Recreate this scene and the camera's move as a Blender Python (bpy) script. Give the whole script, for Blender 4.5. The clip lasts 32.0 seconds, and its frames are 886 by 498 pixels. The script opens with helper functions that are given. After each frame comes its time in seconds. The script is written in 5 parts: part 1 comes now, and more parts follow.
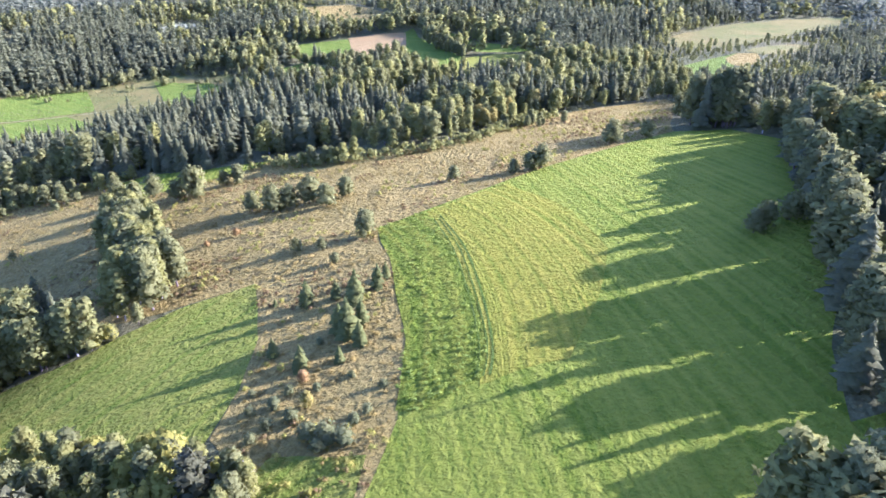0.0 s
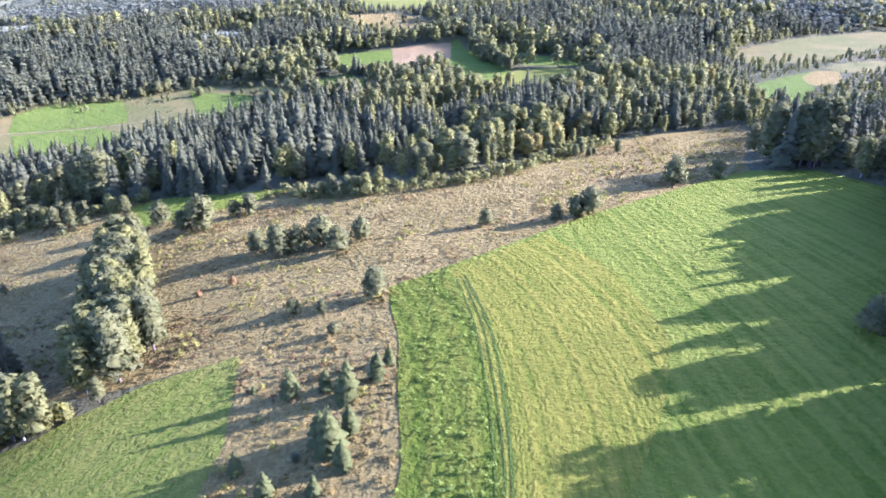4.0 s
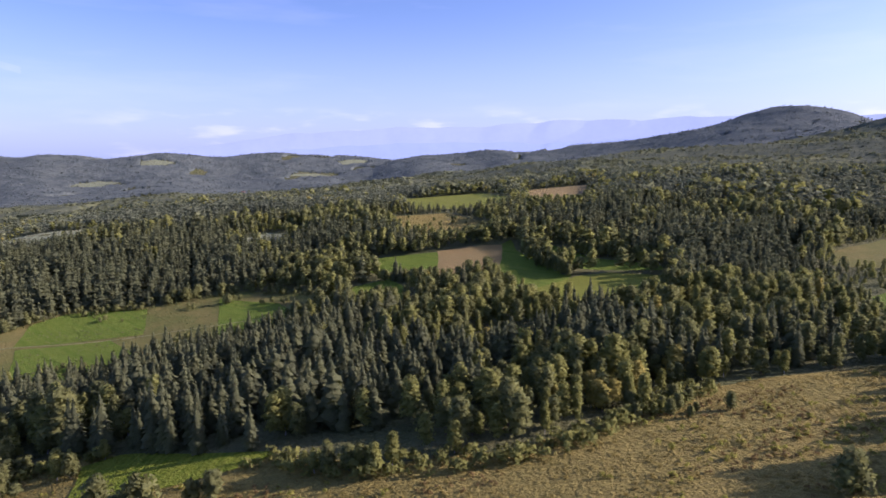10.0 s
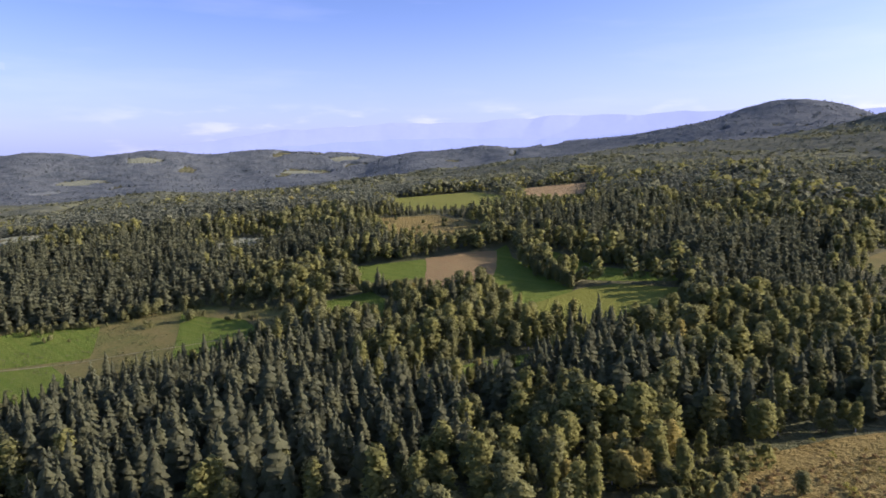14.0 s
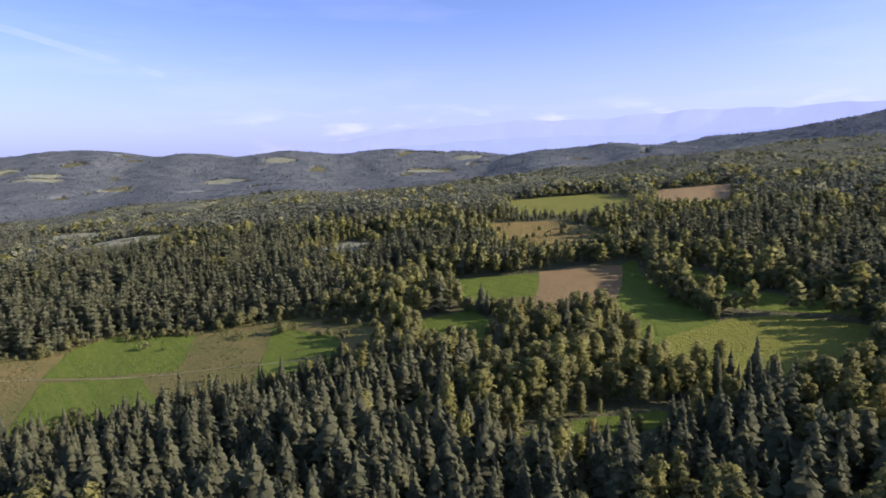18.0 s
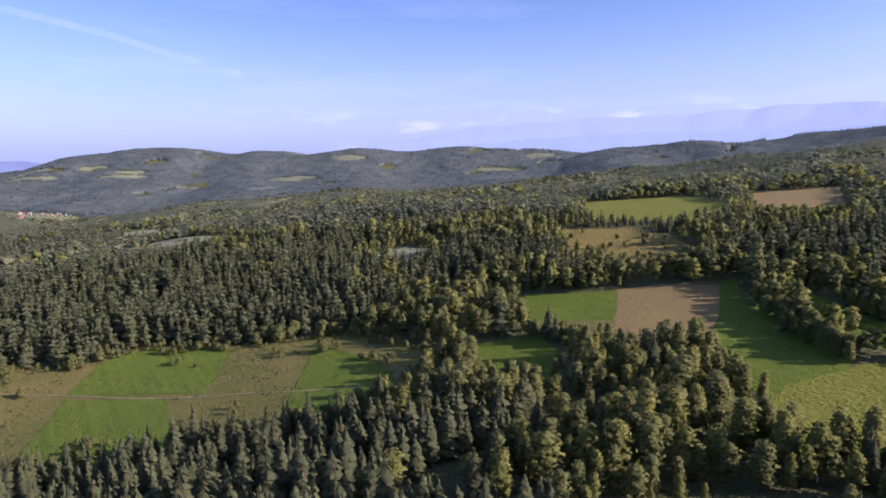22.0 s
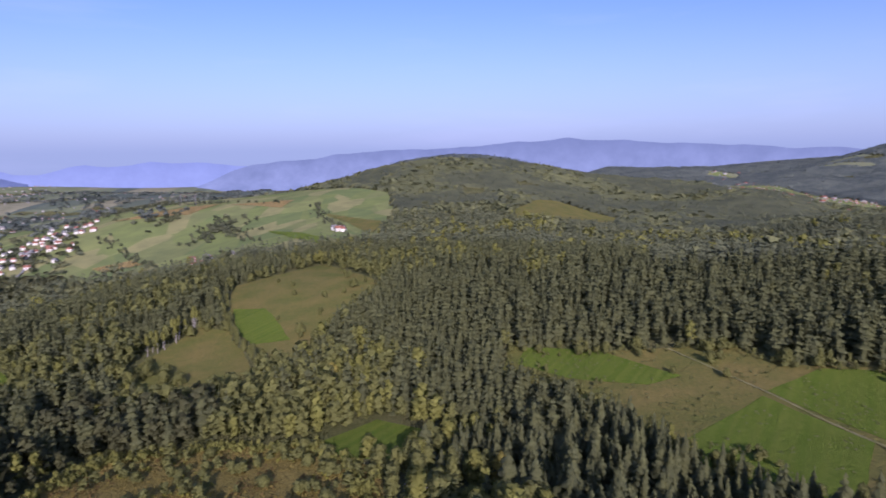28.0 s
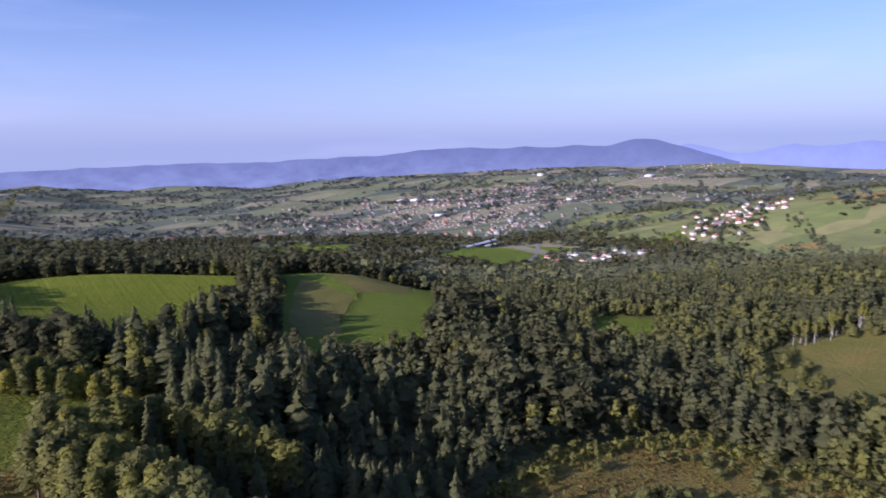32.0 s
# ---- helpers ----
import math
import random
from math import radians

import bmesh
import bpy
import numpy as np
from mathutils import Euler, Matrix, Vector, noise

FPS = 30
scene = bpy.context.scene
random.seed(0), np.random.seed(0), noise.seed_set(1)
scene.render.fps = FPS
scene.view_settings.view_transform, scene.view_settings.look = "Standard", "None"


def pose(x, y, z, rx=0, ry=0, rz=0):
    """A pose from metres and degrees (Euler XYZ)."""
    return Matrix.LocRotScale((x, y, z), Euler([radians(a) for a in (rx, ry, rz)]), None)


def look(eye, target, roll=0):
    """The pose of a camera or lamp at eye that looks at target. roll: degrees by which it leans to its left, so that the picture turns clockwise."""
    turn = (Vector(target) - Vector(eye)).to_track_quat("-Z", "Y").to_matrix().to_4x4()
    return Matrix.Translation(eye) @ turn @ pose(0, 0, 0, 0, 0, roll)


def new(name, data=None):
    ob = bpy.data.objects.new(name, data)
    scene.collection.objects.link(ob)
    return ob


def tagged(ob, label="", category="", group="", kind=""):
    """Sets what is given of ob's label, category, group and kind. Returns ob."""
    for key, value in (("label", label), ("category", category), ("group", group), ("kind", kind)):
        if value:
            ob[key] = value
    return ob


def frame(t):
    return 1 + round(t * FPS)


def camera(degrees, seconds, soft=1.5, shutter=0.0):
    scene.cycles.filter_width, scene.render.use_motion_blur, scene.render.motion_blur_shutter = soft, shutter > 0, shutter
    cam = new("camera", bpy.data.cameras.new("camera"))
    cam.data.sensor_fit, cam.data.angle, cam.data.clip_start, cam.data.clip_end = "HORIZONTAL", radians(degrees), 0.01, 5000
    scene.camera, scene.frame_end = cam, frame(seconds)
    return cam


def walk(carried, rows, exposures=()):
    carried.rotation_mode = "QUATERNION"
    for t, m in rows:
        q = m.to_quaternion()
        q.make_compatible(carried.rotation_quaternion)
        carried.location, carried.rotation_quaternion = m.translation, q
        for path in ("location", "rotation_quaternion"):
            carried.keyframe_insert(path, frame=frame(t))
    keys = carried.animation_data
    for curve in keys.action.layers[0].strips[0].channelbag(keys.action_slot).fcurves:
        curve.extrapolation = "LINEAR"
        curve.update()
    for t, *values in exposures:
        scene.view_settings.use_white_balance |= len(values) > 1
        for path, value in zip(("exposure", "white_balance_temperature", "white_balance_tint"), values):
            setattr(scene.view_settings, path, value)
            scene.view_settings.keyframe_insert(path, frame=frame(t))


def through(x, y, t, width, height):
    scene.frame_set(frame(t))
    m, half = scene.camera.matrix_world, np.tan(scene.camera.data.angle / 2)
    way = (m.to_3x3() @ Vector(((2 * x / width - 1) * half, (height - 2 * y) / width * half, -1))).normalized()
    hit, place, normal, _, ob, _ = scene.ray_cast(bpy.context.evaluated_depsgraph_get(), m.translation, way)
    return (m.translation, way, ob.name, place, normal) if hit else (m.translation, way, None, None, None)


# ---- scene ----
cam = camera(70.36, 32.0, soft=1.65, shutter=0.3)
PATH = [  # seconds, x, y, z, heading to the left of +y, pitch, roll
    (0, -0.00, 0.00, 91.00, -0.00, -25.31, 1.03),
    (0.5, 1.31, 4.45, 90.87, 0.72, -25.27, 0.91),
    (1, 2.16, 9.26, 91.01, 1.31, -25.26, 0.87),
    (1.5, 2.97, 14.30, 91.14, 1.95, -25.26, 0.78),
    (2, 3.70, 19.61, 91.24, 2.56, -25.24, 0.78),
    (2.5, 4.32, 24.86, 91.29, 3.19, -25.13, 0.74),
    (4.5, 6.04, 47.06, 92.51, 5.24, -24.75, 0.71),
    (5, 6.23, 53.45, 92.94, 5.88, -16.60, 0.49),
    (5.5, 6.22, 59.99, 93.64, 6.45, -8.08, 0.43),
    (6, 6.25, 66.86, 93.05, 6.97, -5.89, 0.39),
    (6.5, 6.30, 73.84, 92.78, 7.47, -5.96, 0.28),
    (7, 6.10, 81.00, 92.79, 7.90, -7.81, 0.23),
    (7.5, 5.88, 88.31, 93.25, 8.31, -7.94, 0.10),
    (8, 5.74, 95.39, 93.42, 8.72, -8.01, -0.01),
    (8.5, 5.39, 102.74, 93.55, 9.08, -8.07, -0.13),
    (9, 4.82, 110.14, 93.66, 9.43, -8.14, -0.18),
    (9.5, 4.46, 117.58, 93.72, 9.79, -8.21, -0.20),
    (10, 3.88, 124.81, 93.70, 10.07, -8.25, -0.26),
    (10.5, 3.54, 132.00, 94.00, 10.37, -8.32, -0.32),
    (11, 3.36, 139.16, 94.40, 10.65, -8.39, -0.45),
    (11.5, 3.01, 146.38, 94.78, 10.86, -8.44, -0.48),
    (12, 2.71, 153.85, 94.70, 11.06, -8.48, -0.52),
    (12.5, 2.14, 161.82, 94.64, 11.25, -8.50, -0.51),
    (13, 1.38, 169.02, 94.83, 10.76, -8.56, -0.46),
    (13.5, 0.46, 175.83, 95.10, 9.63, -8.61, -0.54),
    (15.5, -0.45, 207.34, 94.60, 11.98, -8.57, -0.63),
    (16, -0.19, 215.45, 94.94, 17.09, -8.56, -0.82),
    (16.5, -0.71, 224.15, 95.29, 19.34, -8.55, -0.90),
    (17, -1.79, 231.53, 95.51, 19.42, -8.58, -0.96),
    (17.5, -2.86, 238.25, 95.91, 19.42, -8.62, -0.93),
    (18, -4.01, 245.62, 96.39, 21.01, -8.63, -0.96),
    (18.5, -5.33, 252.90, 96.49, 23.20, -8.61, -0.89),
    (19, -6.84, 260.71, 96.93, 25.50, -8.64, -0.95),
    (19.5, -9.01, 268.29, 96.71, 26.02, -8.65, -0.97),
    (20, -11.17, 275.64, 96.88, 26.34, -8.70, -0.93),
    (20.5, -13.57, 282.78, 96.84, 26.57, -8.71, -0.95),
    (21, -16.08, 289.76, 97.02, 26.75, -8.70, -0.89),
    (21.5, -18.45, 296.63, 96.92, 27.08, -8.71, -0.92),
    (22, -20.95, 303.12, 96.89, 27.43, -8.74, -0.84),
    (22.5, -23.56, 309.52, 96.34, 27.64, -8.75, -0.79),
    (23, -26.18, 315.78, 95.43, 28.53, -8.74, -0.73),
    (23.5, -28.39, 321.57, 94.62, 31.93, -8.69, -0.72),
    (24, -30.42, 326.99, 94.10, 37.42, -8.66, -0.62),
    (24.5, -33.40, 332.47, 93.21, 43.34, -8.65, -0.57),
    (26.5, -39.34, 356.04, 90.18, 71.25, -8.63, -0.77),
    (27, -42.65, 359.64, 90.14, 79.05, -8.74, -0.79),
    (27.5, -47.63, 362.09, 88.97, 86.49, -8.84, -0.75),
    (28, -54.18, 364.96, 87.30, 93.56, -8.95, -0.63),
    (28.5, -60.77, 367.58, 86.05, 100.62, -9.08, -0.72),
    (29, -67.75, 369.29, 84.39, 107.76, -9.18, -0.82),
    (29.5, -75.61, 370.02, 82.44, 115.25, -9.27, -0.81),
    (30, -83.74, 369.39, 80.28, 122.87, -9.38, -0.74),
    (30.5, -91.27, 368.05, 78.18, 130.82, -9.44, -0.79),
    (31, -99.60, 366.63, 75.78, 138.50, -9.47, -0.97),
    (31.5, -107.07, 364.27, 73.73, 145.87, -9.54, -1.16),
    (32, -113.59, 362.03, 72.43, 152.49, -9.63, -1.26),
]

def heading(yaw, pitch):
    a, b = radians(yaw), radians(pitch)
    return Vector((-math.sin(a) * math.cos(b), math.cos(a) * math.cos(b), math.sin(b)))


walk(cam, [(t, look(Vector((x, y, z)), Vector((x, y, z)) + 10 * heading(yaw, pitch), roll))
           for t, x, y, z, yaw, pitch, roll in PATH],
     exposures=[(0, 2.4, 4760, 46), (3.0, 2.4, 4680, 49), (4.5, 2.4, 4580, 54), (5.3, 2.27, 4620, 53), (6.0, 1.45, 5000, 48), (7.5, 0.74, 5320, 43), (9.0, 0.65, 5420, 42), (16.0, 0.64, 5480, 42), (23.0, 0.56, 5430, 41), (27.0, 0.2, 5380, 40), (30.5, 0.18, 5320, 38), (32.0, 0.33, 5360, 38)])

# ---- light ----
SUN_AZ, SUN_EL = radians(78), radians(24)  # azimuth clockwise from +y
world = bpy.data.worlds.new("sky")
scene.world = world
world.use_nodes = True
wn = world.node_tree.nodes
sky = wn.new("ShaderNodeTexSky")
sky.sky_type, sky.sun_disc = "NISHITA", False
sky.sun_elevation, sky.sun_rotation = SUN_EL, SUN_AZ
sky.altitude, sky.air_density, sky.dust_density, sky.ozone_density = 500, 1.0, 2.8, 3.6
wn["Background"].inputs["Strength"].default_value = 0.116
# pale violet haze low over the horizon and thin cirrus higher up
wl = world.node_tree.links
way = wn.new("ShaderNodeTexCoord").outputs["Generated"]
split = wn.new("ShaderNodeSeparateXYZ")
wl.new(way, split.inputs[0])
low = wn.new("ShaderNodeMapRange")
low.interpolation_type = "SMOOTHSTEP"
low.inputs["From Min"].default_value, low.inputs["From Max"].default_value = 0.24, -0.02
low.inputs["To Max"].default_value = 0.5
wl.new(split.outputs["Z"], low.inputs["Value"])
veil = wn.new("ShaderNodeMix")
veil.data_type = "RGBA"
veil.inputs[7].default_value = (4.7, 5.6, 7.3, 1)
wl.new(low.outputs[0], veil.inputs["Factor"])
wl.new(sky.outputs["Color"], veil.inputs[6])
stretch = wn.new("ShaderNodeMapping")
stretch.inputs["Scale"].default_value = (1.6, 1.6, 11)
stretch.inputs["Rotation"].default_value = (0.12, 0.08, 0)
wl.new(way, stretch.inputs["Vector"])
wisps = wn.new("ShaderNodeTexNoise")
wisps.inputs["Scale"].default_value, wisps.inputs["Detail"].default_value, wisps.inputs["Roughness"].default_value = 1.7, 6, 0.55
wl.new(stretch.outputs[0], wisps.inputs["Vector"])
cut = wn.new("ShaderNodeMapRange")
cut.inputs["From Min"].default_value, cut.inputs["From Max"].default_value, cut.inputs["To Max"].default_value = 0.52, 0.85, 0.14
wl.new(wisps.outputs["Fac"], cut.inputs["Value"])
cirrus = wn.new("ShaderNodeMix")
cirrus.data_type = "RGBA"
cirrus.inputs[7].default_value = (7.0, 7.0, 8.6, 1)
wl.new(cut.outputs[0], cirrus.inputs["Factor"])
wl.new(veil.outputs[2], cirrus.inputs[6])
# small cumulus low over the mountains
puff = wn.new("ShaderNodeTexNoise")
puff.inputs["Scale"].default_value, puff.inputs["Detail"].default_value = 11, 6
squash = wn.new("ShaderNodeMapping")
squash.inputs["Scale"].default_value = (1, 1, 4.5)
wl.new(way, squash.inputs["Vector"])
wl.new(squash.outputs[0], puff.inputs["Vector"])
edge = wn.new("ShaderNodeMapRange")
edge.interpolation_type = "SMOOTHSTEP"
edge.inputs["From Min"].default_value, edge.inputs["From Max"].default_value = 0.5, 0.72
wl.new(puff.outputs["Fac"], edge.inputs["Value"])
band = wn.new("ShaderNodeMapRange")
band.interpolation_type = "SMOOTHSTEP"
band.inputs["From Min"].default_value, band.inputs["From Max"].default_value, band.inputs["To Max"].default_value = 0.085, 0.05, 0.2
wl.new(split.outputs["Z"], band.inputs["Value"])
north = wn.new("ShaderNodeMapRange")
north.interpolation_type = "SMOOTHSTEP"
north.inputs["From Min"].default_value, north.inputs["From Max"].default_value = 0.7, 0.9
wl.new(split.outputs["Y"], north.inputs["Value"])
amount = wn.new("ShaderNodeMath")
amount.operation = "MULTIPLY"
wl.new(edge.outputs[0], amount.inputs[0])
wl.new(band.outputs[0], amount.inputs[1])
here = wn.new("ShaderNodeMath")
here.operation = "MULTIPLY"
wl.new(amount.outputs[0], here.inputs[0])
wl.new(north.outputs[0], here.inputs[1])
cumulus = wn.new("ShaderNodeMix")
cumulus.data_type = "RGBA"
cumulus.inputs[7].default_value = (9.2, 8.8, 9.4, 1)
wl.new(here.outputs[0], cumulus.inputs["Factor"])
wl.new(cirrus.outputs[2], cumulus.inputs[6])
wl.new(cumulus.outputs[2], wn["Background"].inputs["Color"])
sun = new("sun", bpy.data.lights.new("sun", "SUN"))
sun.data.energy, sun.data.angle, sun.data.color = 5.0, radians(0.5), (1.0, 0.875, 0.655)
to_sun = Vector((math.sin(SUN_AZ) * math.cos(SUN_EL), math.cos(SUN_AZ) * math.cos(SUN_EL), math.sin(SUN_EL)))
sun.matrix_world = look(to_sun * 100, (0, 0, 0))


# ---- materials ----
def mat(name):
    m = bpy.data.materials.new(name)
    m.use_nodes = True
    nt = m.node_tree
    return m, nt, nt.nodes["Principled BSDF"]


def mixed(nt, fac, a, b):
    n = nt.nodes.new("ShaderNodeMix")
    n.data_type = "RGBA"
    for sock, v in ((n.inputs["Factor"], fac), (n.inputs[6], a), (n.inputs[7], b)):
        if isinstance(v, (int, float)):
            sock.default_value = v
        elif isinstance(v, tuple):
            sock.default_value = (*v, 1)
        else:
            nt.links.new(v, sock)
    return n.outputs[2]


def noise_at(nt, scale, detail=3.0, rough=0.6, vector=None, spread=(0.3, 0.7)):
    n = nt.nodes.new("ShaderNodeTexNoise")
    n.inputs["Scale"].default_value, n.inputs["Detail"].default_value, n.inputs["Roughness"].default_value = scale, detail, rough
    if vector is None:
        vector = nt.nodes.new("ShaderNodeNewGeometry").outputs["Position"]
    nt.links.new(vector, n.inputs["Vector"])
    r = nt.nodes.new("ShaderNodeMapRange")
    r.inputs["From Min"].default_value, r.inputs["From Max"].default_value = spread
    nt.links.new(n.outputs["Fac"], r.inputs["Value"])
    return r.outputs["Result"]


def bumped(nt, bsdf, height, strength, distance):
    b = nt.nodes.new("ShaderNodeBump")
    b.inputs["Strength"].default_value, b.inputs["Distance"].default_value = strength, distance
    nt.links.new(height, b.inputs["Height"])
    nt.links.new(b.outputs["Normal"], bsdf.inputs["Normal"])


def turf(name, light, dark, dry, dry_amount=0.3, rows=None, bump=0.25, grain=2.2, patch=0.06):
    """Grass cover: tufts, larger patches, dry parts, and mowing rows: ('ring', x, y, width) or ('line', angle, width)."""
    m, nt, b = mat(name)
    pos = nt.nodes.new("ShaderNodeNewGeometry").outputs["Position"]
    fine = noise_at(nt, grain, 5, 0.75, pos, (0.34, 0.66))
    big = noise_at(nt, patch, 5, 0.65, pos, (0.35, 0.68))
    mid = noise_at(nt, 0.35, 4, 0.65, pos)
    col = mixed(nt, fine, dark, light)
    f = nt.nodes.new("ShaderNodeMath")
    f.operation = "MULTIPLY"
    f.inputs[1].default_value = dry_amount
    nt.links.new(big, f.inputs[0])
    col = mixed(nt, f.outputs[0], col, dry)
    g = nt.nodes.new("ShaderNodeMath")
    g.operation = "MULTIPLY"
    g.inputs[1].default_value = 0.5
    nt.links.new(mid, g.inputs[0])
    col = mixed(nt, g.outputs[0], col, dark)
    tuft = nt.nodes.new("ShaderNodeMath")
    tuft.operation = "MULTIPLY_ADD"
    tuft.inputs[1].default_value = 2.4
    nt.links.new(noise_at(nt, grain * 0.5, 2, 0.5, pos), tuft.inputs[0])
    nt.links.new(fine, tuft.inputs[2])
    height = tuft.outputs[0]
    if rows:
        if rows[0] == "ring":
            sub = nt.nodes.new("ShaderNodeVectorMath")
            sub.operation = "SUBTRACT"
            sub.inputs[1].default_value = (rows[1], rows[2], 0)
            nt.links.new(pos, sub.inputs[0])
            sep = nt.nodes.new("ShaderNodeSeparateXYZ")
            nt.links.new(sub.outputs[0], sep.inputs[0])
            flat = nt.nodes.new("ShaderNodeCombineXYZ")
            nt.links.new(sep.outputs[0], flat.inputs[0])
            nt.links.new(sep.outputs[1], flat.inputs[1])
            ln = nt.nodes.new("ShaderNodeVectorMath")
            ln.operation = "LENGTH"
            nt.links.new(flat.outputs[0], ln.inputs[0])
            coord, width = ln.outputs["Value"], rows[3]
        else:
            dot = nt.nodes.new("ShaderNodeVectorMath")
            dot.operation = "DOT_PRODUCT"
            dot.inputs[1].default_value = (math.cos(radians(rows[1])), math.sin(radians(rows[1])), 0)
            nt.links.new(pos, dot.inputs[0])
            coord, width = dot.outputs["Value"], rows[2]
        sway = nt.nodes.new("ShaderNodeMath")
        sway.operation = "MULTIPLY_ADD"
        sway.inputs[1].default_value = width * 0.45
        nt.links.new(mid, sway.inputs[0])
        nt.links.new(coord, sway.inputs[2])
        coord = sway.outputs[0]
        line = nt.nodes.new("ShaderNodeTexNoise")
        line.noise_dimensions = "1D"
        line.inputs["Scale"].default_value, line.inputs["Detail"].default_value = 1.0 / width, 4
        nt.links.new(coord, line.inputs["W"])
        r = nt.nodes.new("ShaderNodeMapRange")
        r.inputs["From Min"].default_value, r.inputs["From Max"].default_value = 0.35, 0.65
        r.inputs["To Max"].default_value = 0.65 if rows[0] == "ring" else 0.42
        nt.links.new(line.outputs["Fac"], r.inputs["Value"])
        col = mixed(nt, r.outputs["Result"], col, dry)
        ridge = nt.nodes.new("ShaderNodeMath")
        ridge.operation = "MULTIPLY_ADD"
        ridge.inputs[1].default_value = 1.6
        nt.links.new(r.outputs["Result"], ridge.inputs[0])
        nt.links.new(height, ridge.inputs[2])
        height = ridge.outputs[0]
    nt.links.new(col, b.inputs["Base Color"])
    b.inputs["Roughness"].default_value, b.inputs["Specular IOR Level"].default_value = 0.9, 0.06
    bumped(nt, b, height, 0.9, bump)
    return m


GREEN = (0.198, 0.25, 0.014)
LUSH = (0.092, 0.15, 0.011)
M_mown = turf("mown_grass", (0.20, 0.245, 0.014), (0.12, 0.165, 0.012), (0.335, 0.30, 0.035), 0.6, ("ring", -175, 127, 1.8), 0.6, 1.1)
M_lush = turf("lush_grass", (0.185, 0.245, 0.014), (0.095, 0.15, 0.01), (0.25, 0.265, 0.028), 0.3, ("ring", -175, 127, 3.5), 1.2, 0.8)
M_green = turf("pasture_grass", GREEN, LUSH, (0.33, 0.345, 0.045), 0.45, ("line", 10, 2.6), 0.7, 1.0)
M_small = turf("clover_meadow", (0.23, 0.29, 0.025), (0.10, 0.17, 0.014), (0.36, 0.335, 0.06), 0.6, ("line", -35, 2.4), 1.0, 1.0, 0.09)
M_green2 = turf("valley_pasture", (0.16, 0.23, 0.03), (0.09, 0.15, 0.014), (0.21, 0.24, 0.04), 0.35, ("line", 60, 5.0), 0.35)
M_pale = turf("pale_pasture", (0.25, 0.27, 0.15), (0.19, 0.21, 0.11), (0.30, 0.295, 0.17), 0.4, None, 0.4, 0.5, 0.01)
M_olive = turf("rough_meadow", (0.175, 0.18, 0.04), (0.09, 0.105, 0.026), (0.26, 0.19, 0.064), 0.75, None, 0.15, 0.8, 0.03)
M_fair = turf("fair_pasture", (0.225, 0.24, 0.034), (0.145, 0.165, 0.022), (0.27, 0.25, 0.05), 0.45, None, 0.3, 0.9, 0.03)
M_heath = turf("dry_heath", (0.465, 0.36, 0.096), (0.195, 0.155, 0.042), (0.265, 0.225, 0.06), 0.85, None, 0.8, 0.8, 0.035)
M_brown = turf("stubble_field", (0.40, 0.285, 0.112), (0.28, 0.195, 0.076), (0.31, 0.255, 0.095), 0.5, ("line", 35, 2.5), 0.4)
M_track = turf("wheel_track", (0.13, 0.18, 0.018), (0.08, 0.13, 0.012), (0.12, 0.13, 0.04), 0.4)
M_lane = turf("farm_lane", (0.26, 0.25, 0.09), (0.20, 0.20, 0.08), (0.38, 0.32, 0.19), 0.6)
M_floor = turf("forest_floor", (0.165, 0.17, 0.065), (0.085, 0.095, 0.035), (0.20, 0.175, 0.08), 0.6, None, 0.7, 0.5, 0.02)
M_gravel = turf("asphalt_road", (0.26, 0.26, 0.26), (0.20, 0.20, 0.20), (0.24, 0.23, 0.22), 0.4)


def leafage(name, a, b, warm, scale=0.13, through=0.42, clump=1.1, relief=0.45):
    a, b, warm = (tuple(1.4 * v for v in c) for c in (a, b, warm))
    m, nt, bs = mat(name)
    g = nt.nodes.new("ShaderNodeNewGeometry")
    tree = noise_at(nt, scale, 2, 0.5, g.outputs["Position"], (0.36, 0.64))
    bough = noise_at(nt, clump, 4, 0.75, g.outputs["Position"], (0.32, 0.68))
    col = mixed(nt, tree, a, b)
    f = nt.nodes.new("ShaderNodeMath")
    f.operation = "MULTIPLY"
    f.inputs[1].default_value = 0.55
    nt.links.new(bough, f.inputs[0])
    col = mixed(nt, f.outputs[0], col, warm)
    nt.links.new(col, bs.inputs["Base Color"])
    bs.inputs["Roughness"].default_value, bs.inputs["Specular IOR Level"].default_value = 0.8, 0.06
    bumped(nt, bs, noise_at(nt, clump * 1.5, 3, 0.7, g.outputs["Position"]), 0.7, relief)
    tr = nt.nodes.new("ShaderNodeBsdfTranslucent")
    nt.links.new(col, tr.inputs["Color"])
    mx = nt.nodes.new("ShaderNodeMixShader")
    mx.inputs["Fac"].default_value = through
    nt.links.new(bs.outputs[0], mx.inputs[1])
    nt.links.new(tr.outputs[0], mx.inputs[2])
    nt.links.new(mx.outputs[0], nt.nodes["Material Output"].inputs["Surface"])
    return m


